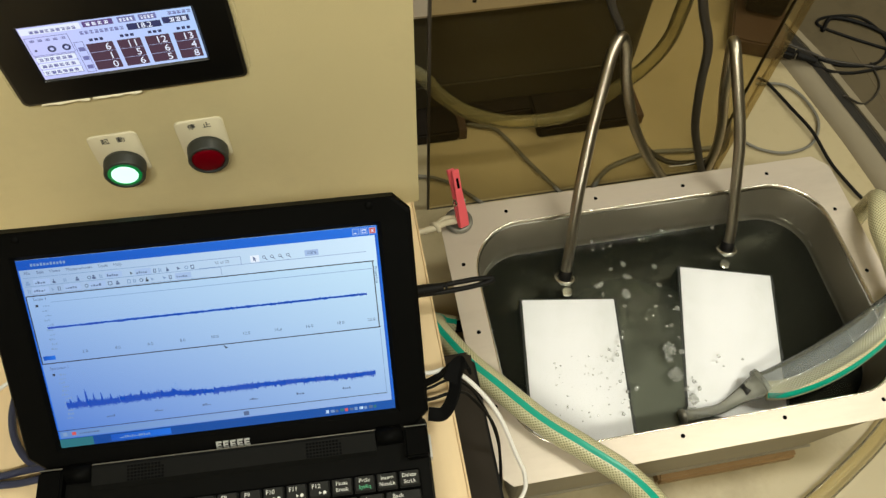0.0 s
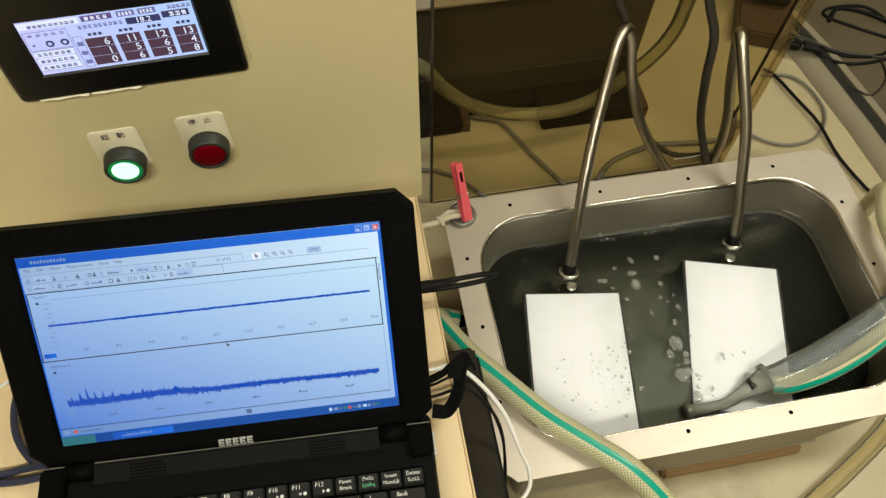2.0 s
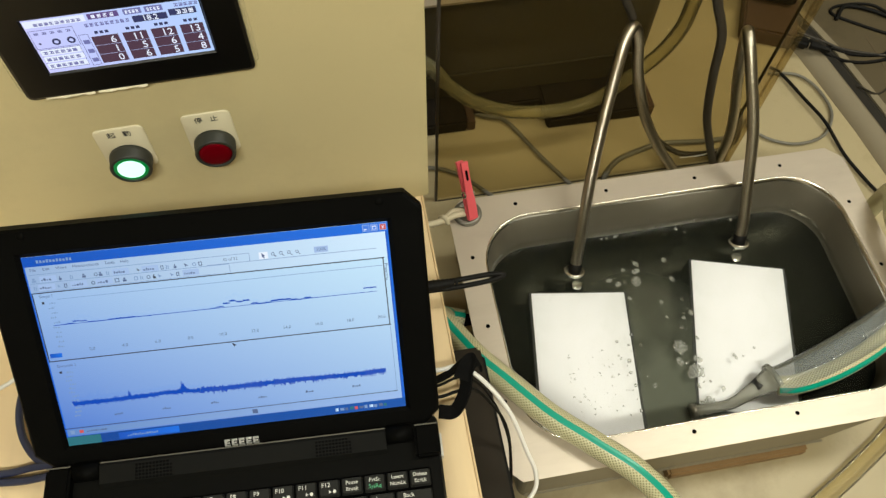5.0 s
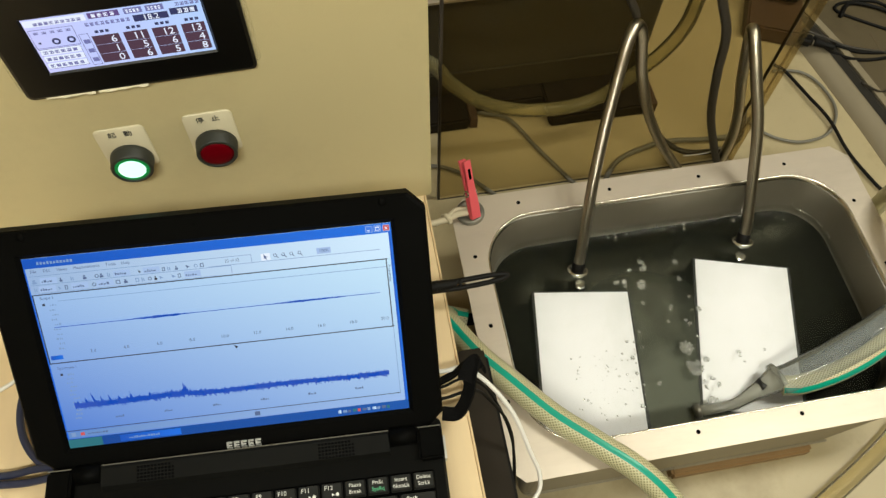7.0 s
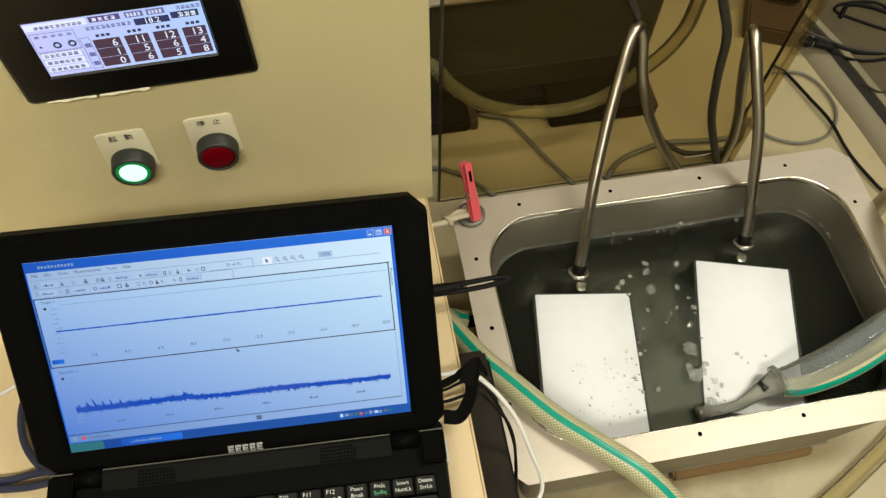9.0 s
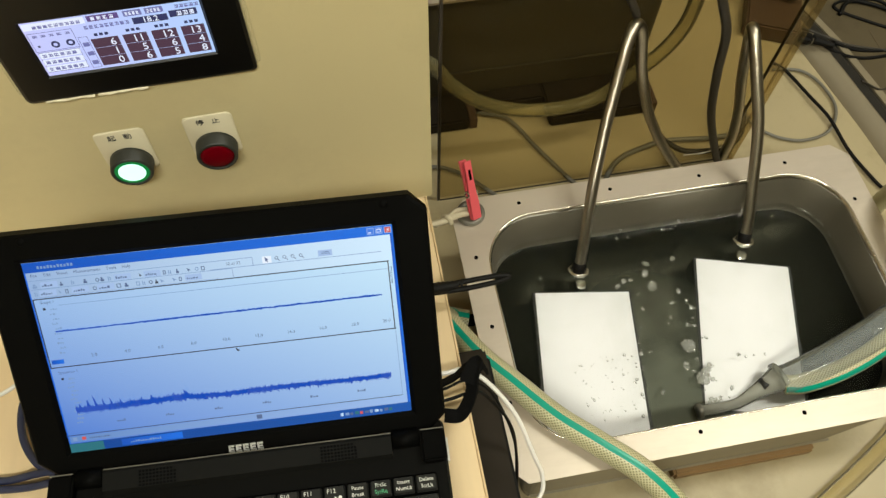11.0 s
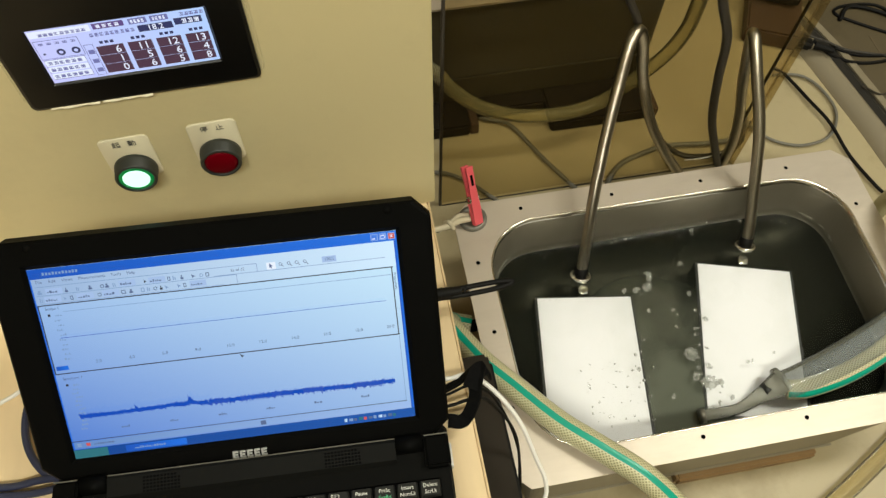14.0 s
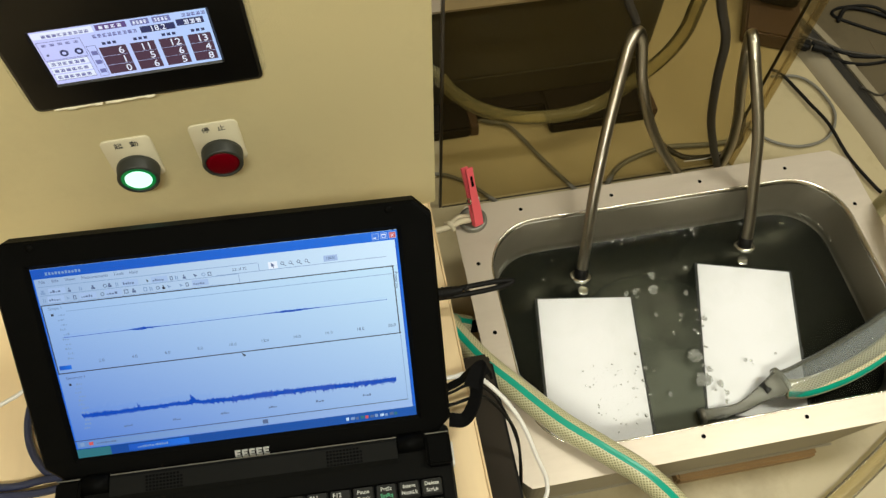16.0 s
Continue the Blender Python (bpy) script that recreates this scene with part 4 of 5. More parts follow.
            for txt, dy, m in ((up, -0.0451, M["print"]), (low, -0.0492, M["greenprint"] if k == 2 else M["print"])):
                if txt:
                    lettering("key_letters", txt, 0.0035 if len(txt) > 3 else 0.0040, Matrix.Translation((c - (0.002 if len(txt) < 4 else 0), dy, kz + 0.0033)), m, e)
            if k in (4, 5, 6, 7):
                for q in (0.0005, 0.0035):
                    part("key_mark", lathe([(0.0012, 0), (0.0011, 0.0002), (0.0, 0.0002)], 3 if q < 0.002 else 10, Matrix.Translation((c + q, -0.0494, kz + 0.0031))), M["print"], e)
    for row in range(4):
        y1 = -0.0545 - row * 0.0172
        off = (0.0, 0.004, 0.008, 0.012)[row]
        x = 0.2340
        for k in range(13):
            w = 0.0236 if k == 0 else 0.0162
            keycap(x - w, x, y1 - 0.0160, y1)
            if row == 0 and k == 0:
                lettering("key_letters", "Back", 0.0038, Matrix.Translation((x - 0.0155, y1 - 0.0032, kz + 0.0033)), M["print"], e)
            if row == 0 and k in (1, 2):
                lettering("key_letters", "|" if k == 1 else "~", 0.004, Matrix.Translation((x - 0.0115, y1 - 0.0032, kz + 0.0033)), M["print"], e)
            x -= w + 0.0012 + (off * 0.2 if k == 0 else 0)
            if x < 0.012:
                break
    part("side_port", box(0.2430, 0.2446, -0.034, -0.018, deck - 0.011, deck - 0.002, 0.0004), M["silver"], e, "bright metal port shell")


work_table()
under_cabinet()
control_cabinet()
TRACES = laptop()


# ---- the water tank ----
RIM = 0.15
WATER = 0.102


def tub_loop(z):
    """Inner section of the tub at a height."""
    t = max(0.0, min(1.0, (RIM - 0.004 - z) / 0.12))
    return rrect(0.0115 + 0.010 * t, 0.4450 - 0.010 * t, -0.036 + 0.004 * t, 0.232 - 0.026 * t, 0.062 - 0.01 * t, 10)


def water_tank():
    e = empty("water_tank", pose(0, 0, 0), "stainless steel tank with drilled flange, filled with dark water", "tank")
    o = rrect(-0.0215, 0.4788, -0.0675, 0.266, 0.0175, 10, True)
    lipo = rrect(0.0085, 0.4482, -0.039, 0.235, 0.0645, 10)
    part("flange", loft([(rrect(0.004, 0.4525, -0.043, 0.239, 0.066, 10), RIM - 0.002), (o, RIM - 0.002), (o, RIM), (lipo, RIM)]), M["steel"], e, "flat stainless flange")
    part("lip", loft([(lipo, RIM), (rrect(0.0092, 0.4475, -0.0383, 0.2343, 0.064, 10), RIM + 0.0006), (rrect(0.0104, 0.4462, -0.0371, 0.2331, 0.063, 10), RIM - 0.0004), (tub_loop(RIM - 0.005), RIM - 0.005)]), M["lip"], e, "bright rounded inner lip", True)
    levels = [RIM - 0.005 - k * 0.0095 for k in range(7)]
    part("tub", loft([(tub_loop(z), z) for z in levels] + [(rrect(0.05, 0.36, 0.0, 0.19, 0.05, 10), 0.06)], True), M["tubsteel"], e, "dull wet steel tub, dim reflections in its colour", True)
    part("skirt", loft([(rrect(0.0, 0.456, -0.046, 0.242, 0.03, 6), RIM - 0.0022), (rrect(0.002, 0.446, -0.0545, 0.238, 0.024, 6), 0.086), (rrect(0.004, 0.371, -0.0605, 0.23, 0.012, 6), 0.045), (rrect(0.006, 0.369, -0.0595, 0.228, 0.012, 6), 0.021)], True), M["skirt"], e, "folded steel skirt, shade in its colour")
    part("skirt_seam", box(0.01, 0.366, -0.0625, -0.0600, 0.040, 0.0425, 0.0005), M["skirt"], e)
    spots = [(0.06, 0.25), (0.1722, 0.25), (0.2844, 0.25), (0.395, 0.25), (-0.0046, 0.187), (-0.0046, 0.101), (-0.0046, 0.015), (0.0672, -0.0486), (0.1794, -0.0486), (0.2916, -0.0486), (0.404, -0.0486), (0.4575, 0.186), (0.4575, 0.1), (0.4575, 0.014)]
    for x, y in spots:
        part("screw_hole", lathe([(0.0024, RIM + 0.0001), (0.0021, RIM + 0.0004), (0.0018, RIM + 0.0002), (0, RIM + 0.0002)], 14, Matrix.Translation((x, y, 0))), M["hole"], e, "dark drilled hole", True)
    f = part("drain_fitting", lathe([(0, 0), (0.011, 0), (0.011, 0.006), (0.007, 0.007), (0.007, 0.03), (0, 0.03)], 6, Matrix.Translation((0.006, 0.131, 0.105)) @ pose(0, 0, 0, 0, -90, 0)), M["black"], e, "black drain fitting")
    for y in (-0.029, 0.16):
        s = empty("wooden_slat", pose(0, 0, 0), "orange-brown timber slat under the steel tank", "slat", "slats under the tank")
        part("board", box(0.185, 0.358, y - 0.038, y + 0.03, 0, 0.0205, 0.003), M["slat"], s)


def water():
    n = 90
    pts = tub_loop(WATER)
    bm = bmesh.new()
    c = Vector((0.226, 0.098, WATER))
    prev = None
    rings = []
    for k in range(1, 17):
        t = k / 16
        ring = []
        for x, y in pts:
            p = c.lerp(Vector((x, y, WATER)), t)
            p.z += 0.0007 * noise.noise(p * 26) + 0.0003 * noise.noise(p * 90)
            ring.append(bm.verts.new(p))
        rings.append(ring)
    mid = bm.verts.new(c)
    m = len(pts)
    for i in range(m):
        bm.faces.new((mid, rings[0][i], rings[0][(i + 1) % m]))
    for a, b in zip(rings, rings[1:]):
        for i in range(m):
            bm.faces.new((a[i], a[(i + 1) % m], b[(i + 1) % m], b[i]))
    ob = tagged(part("water", bm, M["water"], None, smooth=True), "dark grey-green still water in the tank", "water", kind="structure")
    ob.visible_shadow = False
    ring = tub_loop(WATER)
    bm = bmesh.new()
    mr = []
    for k, (x, y) in enumerate(ring):
        c = Vector((x, y, WATER))
        n_ = (Vector((0.226, 0.098, WATER)) - c).normalized()
        h = 0.0010 + 0.0009 * noise.noise(c * 60)
        mr.append([bm.verts.new(c + Vector((0, 0, h))), bm.verts.new(c + n_ * 0.0012 + Vector((0, 0, h * 0.4))), bm.verts.new(c + n_ * 0.0022 - Vector((0, 0, 0.0002)))])
    for a, b in zip(mr, mr[1:] + mr[:1]):
        if min(a[0].co.y, b[0].co.y) < 0.12 or noise.noise(a[0].co * 45) < 0.12:
            continue
        bm.faces.new((a[0], b[0], b[1], a[1]))
        bm.faces.new((a[1], b[1], b[2], a[2]))
    edge = tagged(part("water_edge", bm, M["bubble"], None, smooth=True), "wet rim where the water climbs the steel", "water", kind="structure")
    edge.visible_shadow = False
    deep = loft([(tub_loop(0.0912), 0.0912)], True)
    ob = tagged(part("water_depth", deep, M["murk"], None), "dark murky water below the plates with a painted pale sheen", "water", kind="structure")
    ob.visible_shadow = False


def transducer(x, y, turn, tilt, lean, w, length, tag):
    """A flat box just under the water; its far left corner is at x, y."""
    e = empty("submerged_plate", pose(x, y, 0.0935, tilt, lean, turn), tag, "transducer plate", "plates in the tank")
    part("top_plate", box(0.0020, w - 0.0020, -length + 0.0012, -0.0010, -0.0015, 0, 0.0005), M["white"], e, "bright white top plate")
    # the dark rim of the case, its outline wavy to imitate refraction by ripples
    rim = []
    for (xa, ya), (xb, yb), (nx, ny), big in (((-0.0008, -length - 0.0008), (w + 0.0008, -length - 0.0008), (0, -1), 0.0006), ((w + 0.0008, -length - 0.0008), (w + 0.0008, 0.0006), (1, 0), 0.0022),
                                              ((w + 0.0008, 0.0006), (-0.0008, 0.0006), (0, 1), 0.0006), ((-0.0008, 0.0006), (-0.0008, -length - 0.0008), (-1, 0), 0.0020)):
        for k in range(60):
            q = k / 60
            px_, py_ = xa + (xb - xa) * q, ya + (yb - ya) * q
            g = big * max(0.0, noise.noise(Vector((px_ * 90 + x * 50, py_ * 90, 3.0))) + 0.5 * noise.noise(Vector((px_ * 300, py_ * 300, 7.0))))
            rim.append((px_ + nx * g, py_ + ny * g))
    part("case", loft([(rim, -0.0008), (rim, -0.05)], True, True), M["plateside"], e, "dark case edge")
    xs = w * 0.5
    part("stem", lathe([(0.0065, -0.02), (0.0065, 0.001), (0.005, 0.002), (0, 0.002)], 20, Matrix.Translation((xs, 0.009, 0))), M["nut"], e, "nickel stem")
    part("bracket", box(xs - 0.010, xs + 0.010, -0.004, 0.02, -0.022, -0.014, 0.001), M["plateside"], e)
    return e


def braided_hose(pts, tag):
    e = empty("braided_hose", pose(0, 0, 0), tag, "hose", "braided hoses of the plates")
    part("braid_sleeve", sweep(pts, 0.0066, 18, 12), M["steelbraid"], e, "steel braid", True)
    a, b = Vector(pts[0]), Vector(pts[1])
    m = Matrix.Translation(a) @ (b - a).to_track_quat("Z", "Y").to_matrix().to_4x4()
    part("hex_nut", lathe([(0.0055, -0.003), (0.0118, -0.0025), (0.0118, 0.001), (0.0085, 0.002), (0.007, 0.002)], 6, m), M["nut"], e, "nickel hex nut")
    part("nut_collar", lathe([(0.0100, -0.002), (0.0128, -0.001), (0.0132, 0.002), (0.0122, 0.0036), (0.0098, 0.0036), (0.0092, 0.001)], 24, m), M["nut"], e, "bright collar", True)
    part("ferrule", lathe([(0.0076, 0.001), (0.0078, 0.013), (0.0068, 0.014)], 18, m), M["rubber"], e, "dark crimped ferrule", True)


def striped_hose(name, pts, r, stripe, tag, mat_body=None):
    e = empty(name, pose(0, 0, 0), tag, "hose")
    part("hose_wall", sweep(pts, r, 24, 12, level=True), mat_body or M["netting"], e, "clear wall with white thread", True)
    part("inner_bore", sweep(pts, r * 0.66, 16, 8), M["pvc"], e, "yellowed bore", True)
    if stripe:
        part("stripe", sweep(pts, [v * 1.012 for v in r] if isinstance(r, list) else r * 1.012, 5, 12, arc=stripe, level=True), M["teal"], e, "teal green stripe", True)
    return e


def cord(name, pts, r, material, tag, category="cable", group=""):
    e = empty(name, pose(0, 0, 0), tag, category, group)
    part("sheath", sweep(pts, r, 10, 8), material, e, smooth=True)
    return e


def clothespin():
    base, tip = Vector((0.0045, 0.2330, 0.158)), Vector((-0.0025, 0.2800, 0.2110))
    d = (tip - base).normalized()
    m = Matrix.Translation(base) @ d.to_track_quat("Z", "X").to_matrix().to_4x4() @ pose(0, 0, 0, 0, 0, 20)
    e = empty("clothespin", m, "red plastic clothespin clipped at the tank's corner", "clothespin")
    for s in (-1, 1):
        bm = bmesh.new()
        prof = [(0.0, 0.0015, 0.006), (0.012, 0.0025, 0.0062), (0.024, 0.003, 0.0058), (0.032, 0.0028, 0.0052), (0.05, 0.0036, 0.0046), (0.07, 0.0046, 0.0048)]
        rings = []
        for z, off, hw in prof:
            rings.append([bm.verts.new((s * (off + a), b, z)) for a, b in ((-0.0015, -hw), (0.0015, -hw), (0.0015, hw), (-0.0015, hw))])
        for a, b in zip(rings, rings[1:]):
            for k in range(4):
                bm.faces.new((a[k], a[(k + 1) % 4], b[(k + 1) % 4], b[k]))
        bm.faces.new(rings[0])
        bm.faces.new(rings[-1][::-1])
        bmesh.ops.bevel(bm, geom=bm.edges[:], offset=0.0005, segments=1, affect="EDGES")
        jaw = part("jaw", bm, M["red"], e)
        part("finger_slot", box(s * 0.0062 - 0.0008, s * 0.0062 + 0.0002, -0.0014, 0.0014, 0.048, 0.060), M["hole"], jaw)
    part("spring", lathe([(0.0042, -0.0068), (0.0042, 0.0068), (0.003, 0.0068), (0.003, -0.0068)], 14, Matrix.Translation((0, 0, 0.031)) @ pose(0, 0, 0, 90, 0, 0)), M["nut"], e, "steel spring", True)
    e2 = empty("round_cap", pose(0.0005, 0.2445, RIM), "dull grey round cap lying on the tank's corner", "cap")
    part("cap_body", lathe([(0.0165, 0.0003), (0.0172, 0.0016), (0.0165, 0.005), (0.013, 0.0066), (0.012, 0.0056), (0, 0.0056)], 32), M["disc"], e2, smooth=True)
    e3 = empty("cream_cord", pose(0, 0, 0), "cream knotted cord tied to the cap", "cord")
    part("strand", sweep([(-0.004, 0.240, 0.161), (-0.018, 0.236, 0.166), (-0.033, 0.229, 0.170), (-0.060, 0.222, 0.176), (-0.085, 0.22, 0.170)], 0.0036, 10), M["tie"], e3, smooth=True)
    part("strand", sweep([(-0.004, 0.246, 0.160), (-0.017, 0.244, 0.164), (-0.028, 0.234, 0.169), (-0.045, 0.224, 0.171)], 0.0028, 10), M["tie"], e3, smooth=True)
    part("knot", sweep([(-0.026, 0.227, 0.166), (-0.030, 0.231, 0.174), (-0.034, 0.235, 0.168)], 0.003, 10), M["tie"], e3, smooth=True)


water_tank()
water()
transducer(0.0622, 0.1580, -8.9, 0.3, 0.0, 0.116, 0.178, "white flat plate under water hung on the nearer braided hose")
transducer(0.2680, 0.1695, -16.2, 0.3, 0.0, 0.1155, 0.19, "white flat plate under water beside the clear hose")
braided_hose([(0.1205, 0.1725, 0.100), (0.1265, 0.194, 0.140), (0.137, 0.229, 0.187), (0.155, 0.275, 0.237), (0.171, 0.310, 0.281), (0.182, 0.332, 0.312), (0.195, 0.347, 0.318), (0.207, 0.351, 0.296), (0.222, 0.350, 0.236), (0.250, 0.349, 0.158), (0.283, 0.350, 0.092), (0.318, 0.352, 0.034), (0.335, 0.352, 0.008)],
             "steel-braided hose rising from the plate and bending over")
braided_hose([(0.3315, 0.1765, 0.100), (0.3345, 0.190, 0.122), (0.3365, 0.216, 0.156), (0.3372, 0.260, 0.218), (0.331, 0.300, 0.268), (0.3285, 0.324, 0.293), (0.331, 0.340, 0.297), (0.341, 0.350, 0.272), (0.362, 0.353, 0.195), (0.382, 0.354, 0.132), (0.396, 0.354, 0.07), (0.400, 0.354, 0.012)],
             "steel-braided hose rising upright behind the tank rim")
striped_hose("green_striped_hose", [(-0.024, 0.131, 0.105), (-0.041, 0.136, 0.108), (-0.050, 0.130, 0.125), (-0.047, 0.108, 0.150), (-0.026, 0.065, 0.163), (-0.001, 0.033, 0.1645), (0.035, -0.011, 0.1645), (0.072, -0.046, 0.164), (0.108, -0.080, 0.160), (0.138, -0.118, 0.140), (0.165, -0.165, 0.09), (0.19, -0.22, 0.03), (0.24, -0.30, 0.014)],
             0.0128, (0.195, 0.275), "thread-reinforced clear hose with green stripe lying over the tank flange")
dip = [(0.300, -0.004, 0.117), (0.318, -0.002, 0.124), (0.355, 0.006, 0.138), (0.395, 0.018, 0.154), (0.430, 0.032, 0.162), (0.472, 0.050, 0.172), (0.520, 0.072, 0.172), (0.560, 0.088, 0.110), (0.572, 0.094, 0.02)]
inner = [(0.3012, -0.0082, 0.1152), (0.3208, -0.0118, 0.1198), (0.359, -0.008, 0.132), (0.399, 0.004, 0.148), (0.436, 0.024, 0.163), (0.462, 0.056, 0.174), (0.470, 0.098, 0.180), (0.476, 0.140, 0.181), (0.500, 0.180, 0.170), (0.540, 0.210, 0.10), (0.556, 0.220, 0.02)]
he = striped_hose("green_striped_hose", inner, 0.0110, (0.06, 0.16), "thread-reinforced clear hose with green stripe dipping into the tank")
part("clear_sleeve", sweep(dip, [0.0160, 0.0166, 0.0178, 0.0182, 0.0182, 0.0180, 0.0175, 0.0170, 0.0170], 24, 10, level=True), M["cleartube"], he, "smooth cloudy clear sleeve", True)
ne = empty("water_nozzle", pose(0, 0, 0), "cloudy clamped nozzle of the hose under water", "nozzle")
part("nozzle_pipe", sweep([(0.207, -0.016, 0.097), (0.228, -0.016, 0.098), (0.252, -0.015, 0.099), (0.276, -0.007, 0.104), (0.300, 0.000, 0.113)], [0.0075, 0.0062, 0.0060, 0.0085, 0.0150], 18, 8), M["barb"], ne, smooth=True)
part("nozzle_mouth", sweep([(0.2045, -0.016, 0.097), (0.2095, -0.016, 0.0972)], 0.0082, 18, 3), M["disc"], ne, "dull grey mouth", True)
part("clamp_ring", sweep([(0.298, 0.000, 0.113), (0.303, 0.0015, 0.1145)], 0.0172, 22, 3), M["barb"], ne, "cloudy clamp ring", True)
part("clamp_screw", lathe([(0, -0.006), (0.004, -0.006), (0.004, 0.006), (0, 0.006)], 12, Matrix.Translation((0.281, -0.003, 0.113)) @ pose(0, 0, 0, 60, 20, 0)), M["plateside"], ne, "dark plug", True)
clothespin()


# ---- behind the tank ----
def acrylic_sheet():
    e = empty("acrylic_sheet", pose(0, 0, 0), "smoked brown acrylic screen standing on the floor behind the tank", "acrylic screen")
    s = part("sheet", box(-0.013, 0.404, 0.3635, 0.3675, 0.0, 0.62), M["acrylic"], e)
    part("sheet_seam", box(0.4041, 0.4049, 0.3630, 0.3680, 0.0, 0.62), M["acrylicedge"], e, "dark seam")
    b = part("edge_band", box(0.405, 0.4191, 0.3635, 0.3675, 0.0, 0.62), M["amber"], e, "paler edge band")
    b.visible_shadow = False
    s.visible_shadow = False
    part("edge_strip", box(-0.0165, -0.0132, 0.3628, 0.3682, 0.0, 0.62), M["acrylicedge"], e, "dark edge")
    part("edge_strip", box(0.4192, 0.4212, 0.3560, 0.3682, 0.0, 0.62), M["amber"], e, "pale polished edge")
    part("foot_strip", box(-0.013, 0.419, 0.3622, 0.3634, 0.0, 0.0015), M["acrylicedge"], e, "dark foot line")


def far_tank():
    e = empty("second_tank", pose(0, 0, 0), "second stainless tank standing on timber behind the acrylic screen", "tank")
    part("body", loft([(rrect(-0.35, 0.333, 0.53, 0.86, 0.012, 5), 0.0225), (rrect(-0.35, 0.333, 0.53, 0.86, 0.012, 5), 0.2345)], True, True), M["shadesteel"], e, "steel side, shade in its colour")
    part("fold", box(-0.35, 0.325, 0.5265, 0.5298, 0.068, 0.072, 0.0008), M["shadesteel"], e)
    part("flange", loft([(rrect(-0.38, 0.36, 0.497, 0.89, 0.012, 5, True), 0.2348), (rrect(-0.38, 0.36, 0.497, 0.89, 0.012, 5, True), 0.238)], True, True), M["steel"], e, "flat bright flange")
    for k in range(5):
        part("screw_hole", lathe([(0.003, 0.2381), (0.0022, 0.2385), (0, 0.2382)], 12, Matrix.Translation((-0.02 + k * 0.09, 0.513, 0))), M["hole"], e)
    # the middle bearer is added only to fill the shaded gap
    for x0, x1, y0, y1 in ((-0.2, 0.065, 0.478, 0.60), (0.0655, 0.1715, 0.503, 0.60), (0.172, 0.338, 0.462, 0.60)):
        s = empty("timber_bearer", pose(0, 0, 0), "dark brown timber bearer under the second tank, blackened for shade", "timber", "bearers of the second tank")
        part("beam", box(x0, x1 if x1 == 0.1715 else x1 - 0.012, y0, y1, 0, 0.022, 0.003), M["shadewood"], s)
        if x1 != 0.1715:
            part("beam_end", box(x1 - 0.0118, x1, y0 + 0.001, y1 - 0.001, 0.0005, 0.0215, 0.001), M["crate"], s, "red-brown sawn end")


def corner_things():
    # added boards that stand in for a brown reflection in the acrylic
    e = empty("reflection_crate", pose(0.60, 0.62, 0, 0, 0, -25), "red-brown timber foot and dark box standing in for an acrylic reflection", "crate")
    part("foot_board", box(-0.055, 0.030, -0.06, 0.30, 0, 0.03, 0.003), M["crate"], e, "red-brown board")
    part("crate_side", box(-0.04, 0.02, 0.0, 0.30, 0.036, 0.12, 0.003), M["shadewood"], e)
    d = empty("cable_duct", pose(0, 0, 0), "warm grey rounded cable duct on the floor", "cable duct")
    bm = bmesh.new()
    prof = [(-0.022, 0.0), (-0.018, 0.008), (-0.006, 0.015), (0.010, 0.016), (0.022, 0.012), (0.027, 0.006), (0.028, 0.0)]
    ends = []
    for cx, cy in ((0.600, 0.66), (0.632, 0.54), (0.658, 0.38), (0.690, 0.10), (0.72, -0.2)):
        ends.append([bm.verts.new((cx + a, cy, z)) for a, z in prof])
    for a, b in zip(ends, ends[1:]):
        for k in range(len(prof) - 1):
            bm.faces.new((a[k], a[k + 1], b[k + 1], b[k]))
    bm.faces.new(ends[0][::-1])
    bm.faces.new(ends[-1])
    part("duct_cover", bm, M["duct"], d, smooth=True)
    # separate near-black strip that paints the duct's shaded side
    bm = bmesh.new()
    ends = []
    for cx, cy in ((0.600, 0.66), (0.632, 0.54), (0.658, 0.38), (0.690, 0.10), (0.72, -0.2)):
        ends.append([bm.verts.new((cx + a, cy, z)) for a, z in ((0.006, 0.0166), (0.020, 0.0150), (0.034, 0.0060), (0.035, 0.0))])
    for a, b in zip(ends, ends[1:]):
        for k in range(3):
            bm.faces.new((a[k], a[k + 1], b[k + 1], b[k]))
    part("duct_shade_face", bm, M["ductshade"], d, "lower side, shade in its dark colour")
    bm = bmesh.new()
    ends = []
    for cx, cy in ((0.600, 0.66), (0.632, 0.54), (0.658, 0.38), (0.690, 0.10), (0.72, -0.2)):
        ends.append([bm.verts.new((cx + a, cy, z)) for a, z in ((0.0352, 0.0042), (0.0352, 0.008), (0.047, 0.008), (0.0485, 0.0042))])
    for a, b in zip(ends, ends[1:]):
        for k in range(3):
            bm.faces.new((a[k], a[k + 1], b[k + 1], b[k]))
    rail = empty("floor_rail", pose(0, 0, 0), "tan metal floor rail beside the cable duct", "rail")
    part("strip", bm, M["duct"], rail)
    bm = bmesh.new()
    bm.faces.new([bm.verts.new(c) for c in ((0.645, 0.70, 0.004), (0.666, 0.54, 0.004), (0.692, 0.38, 0.004), (0.724, 0.10, 0.004), (0.76, -0.2, 0.004), (1.5, -0.2, 0.004), (1.5, 1.2, 0.004), (0.63, 1.2, 0.004))])
    ext = bmesh.ops.extrude_face_region(bm, geom=bm.faces[:])
    bmesh.ops.translate(bm, vec=(0, 0, -0.0038), verts=[v for v in ext["geom"] if isinstance(v, bmesh.types.BMVert)])
    tagged(part("floor_board", bm, M["board"], None), "stained brown floor board beyond the duct", "floor board", kind="structure")
    bm = box(0.735, 0.7375, -0.2, 0.56, 0.0041, 0.0046)
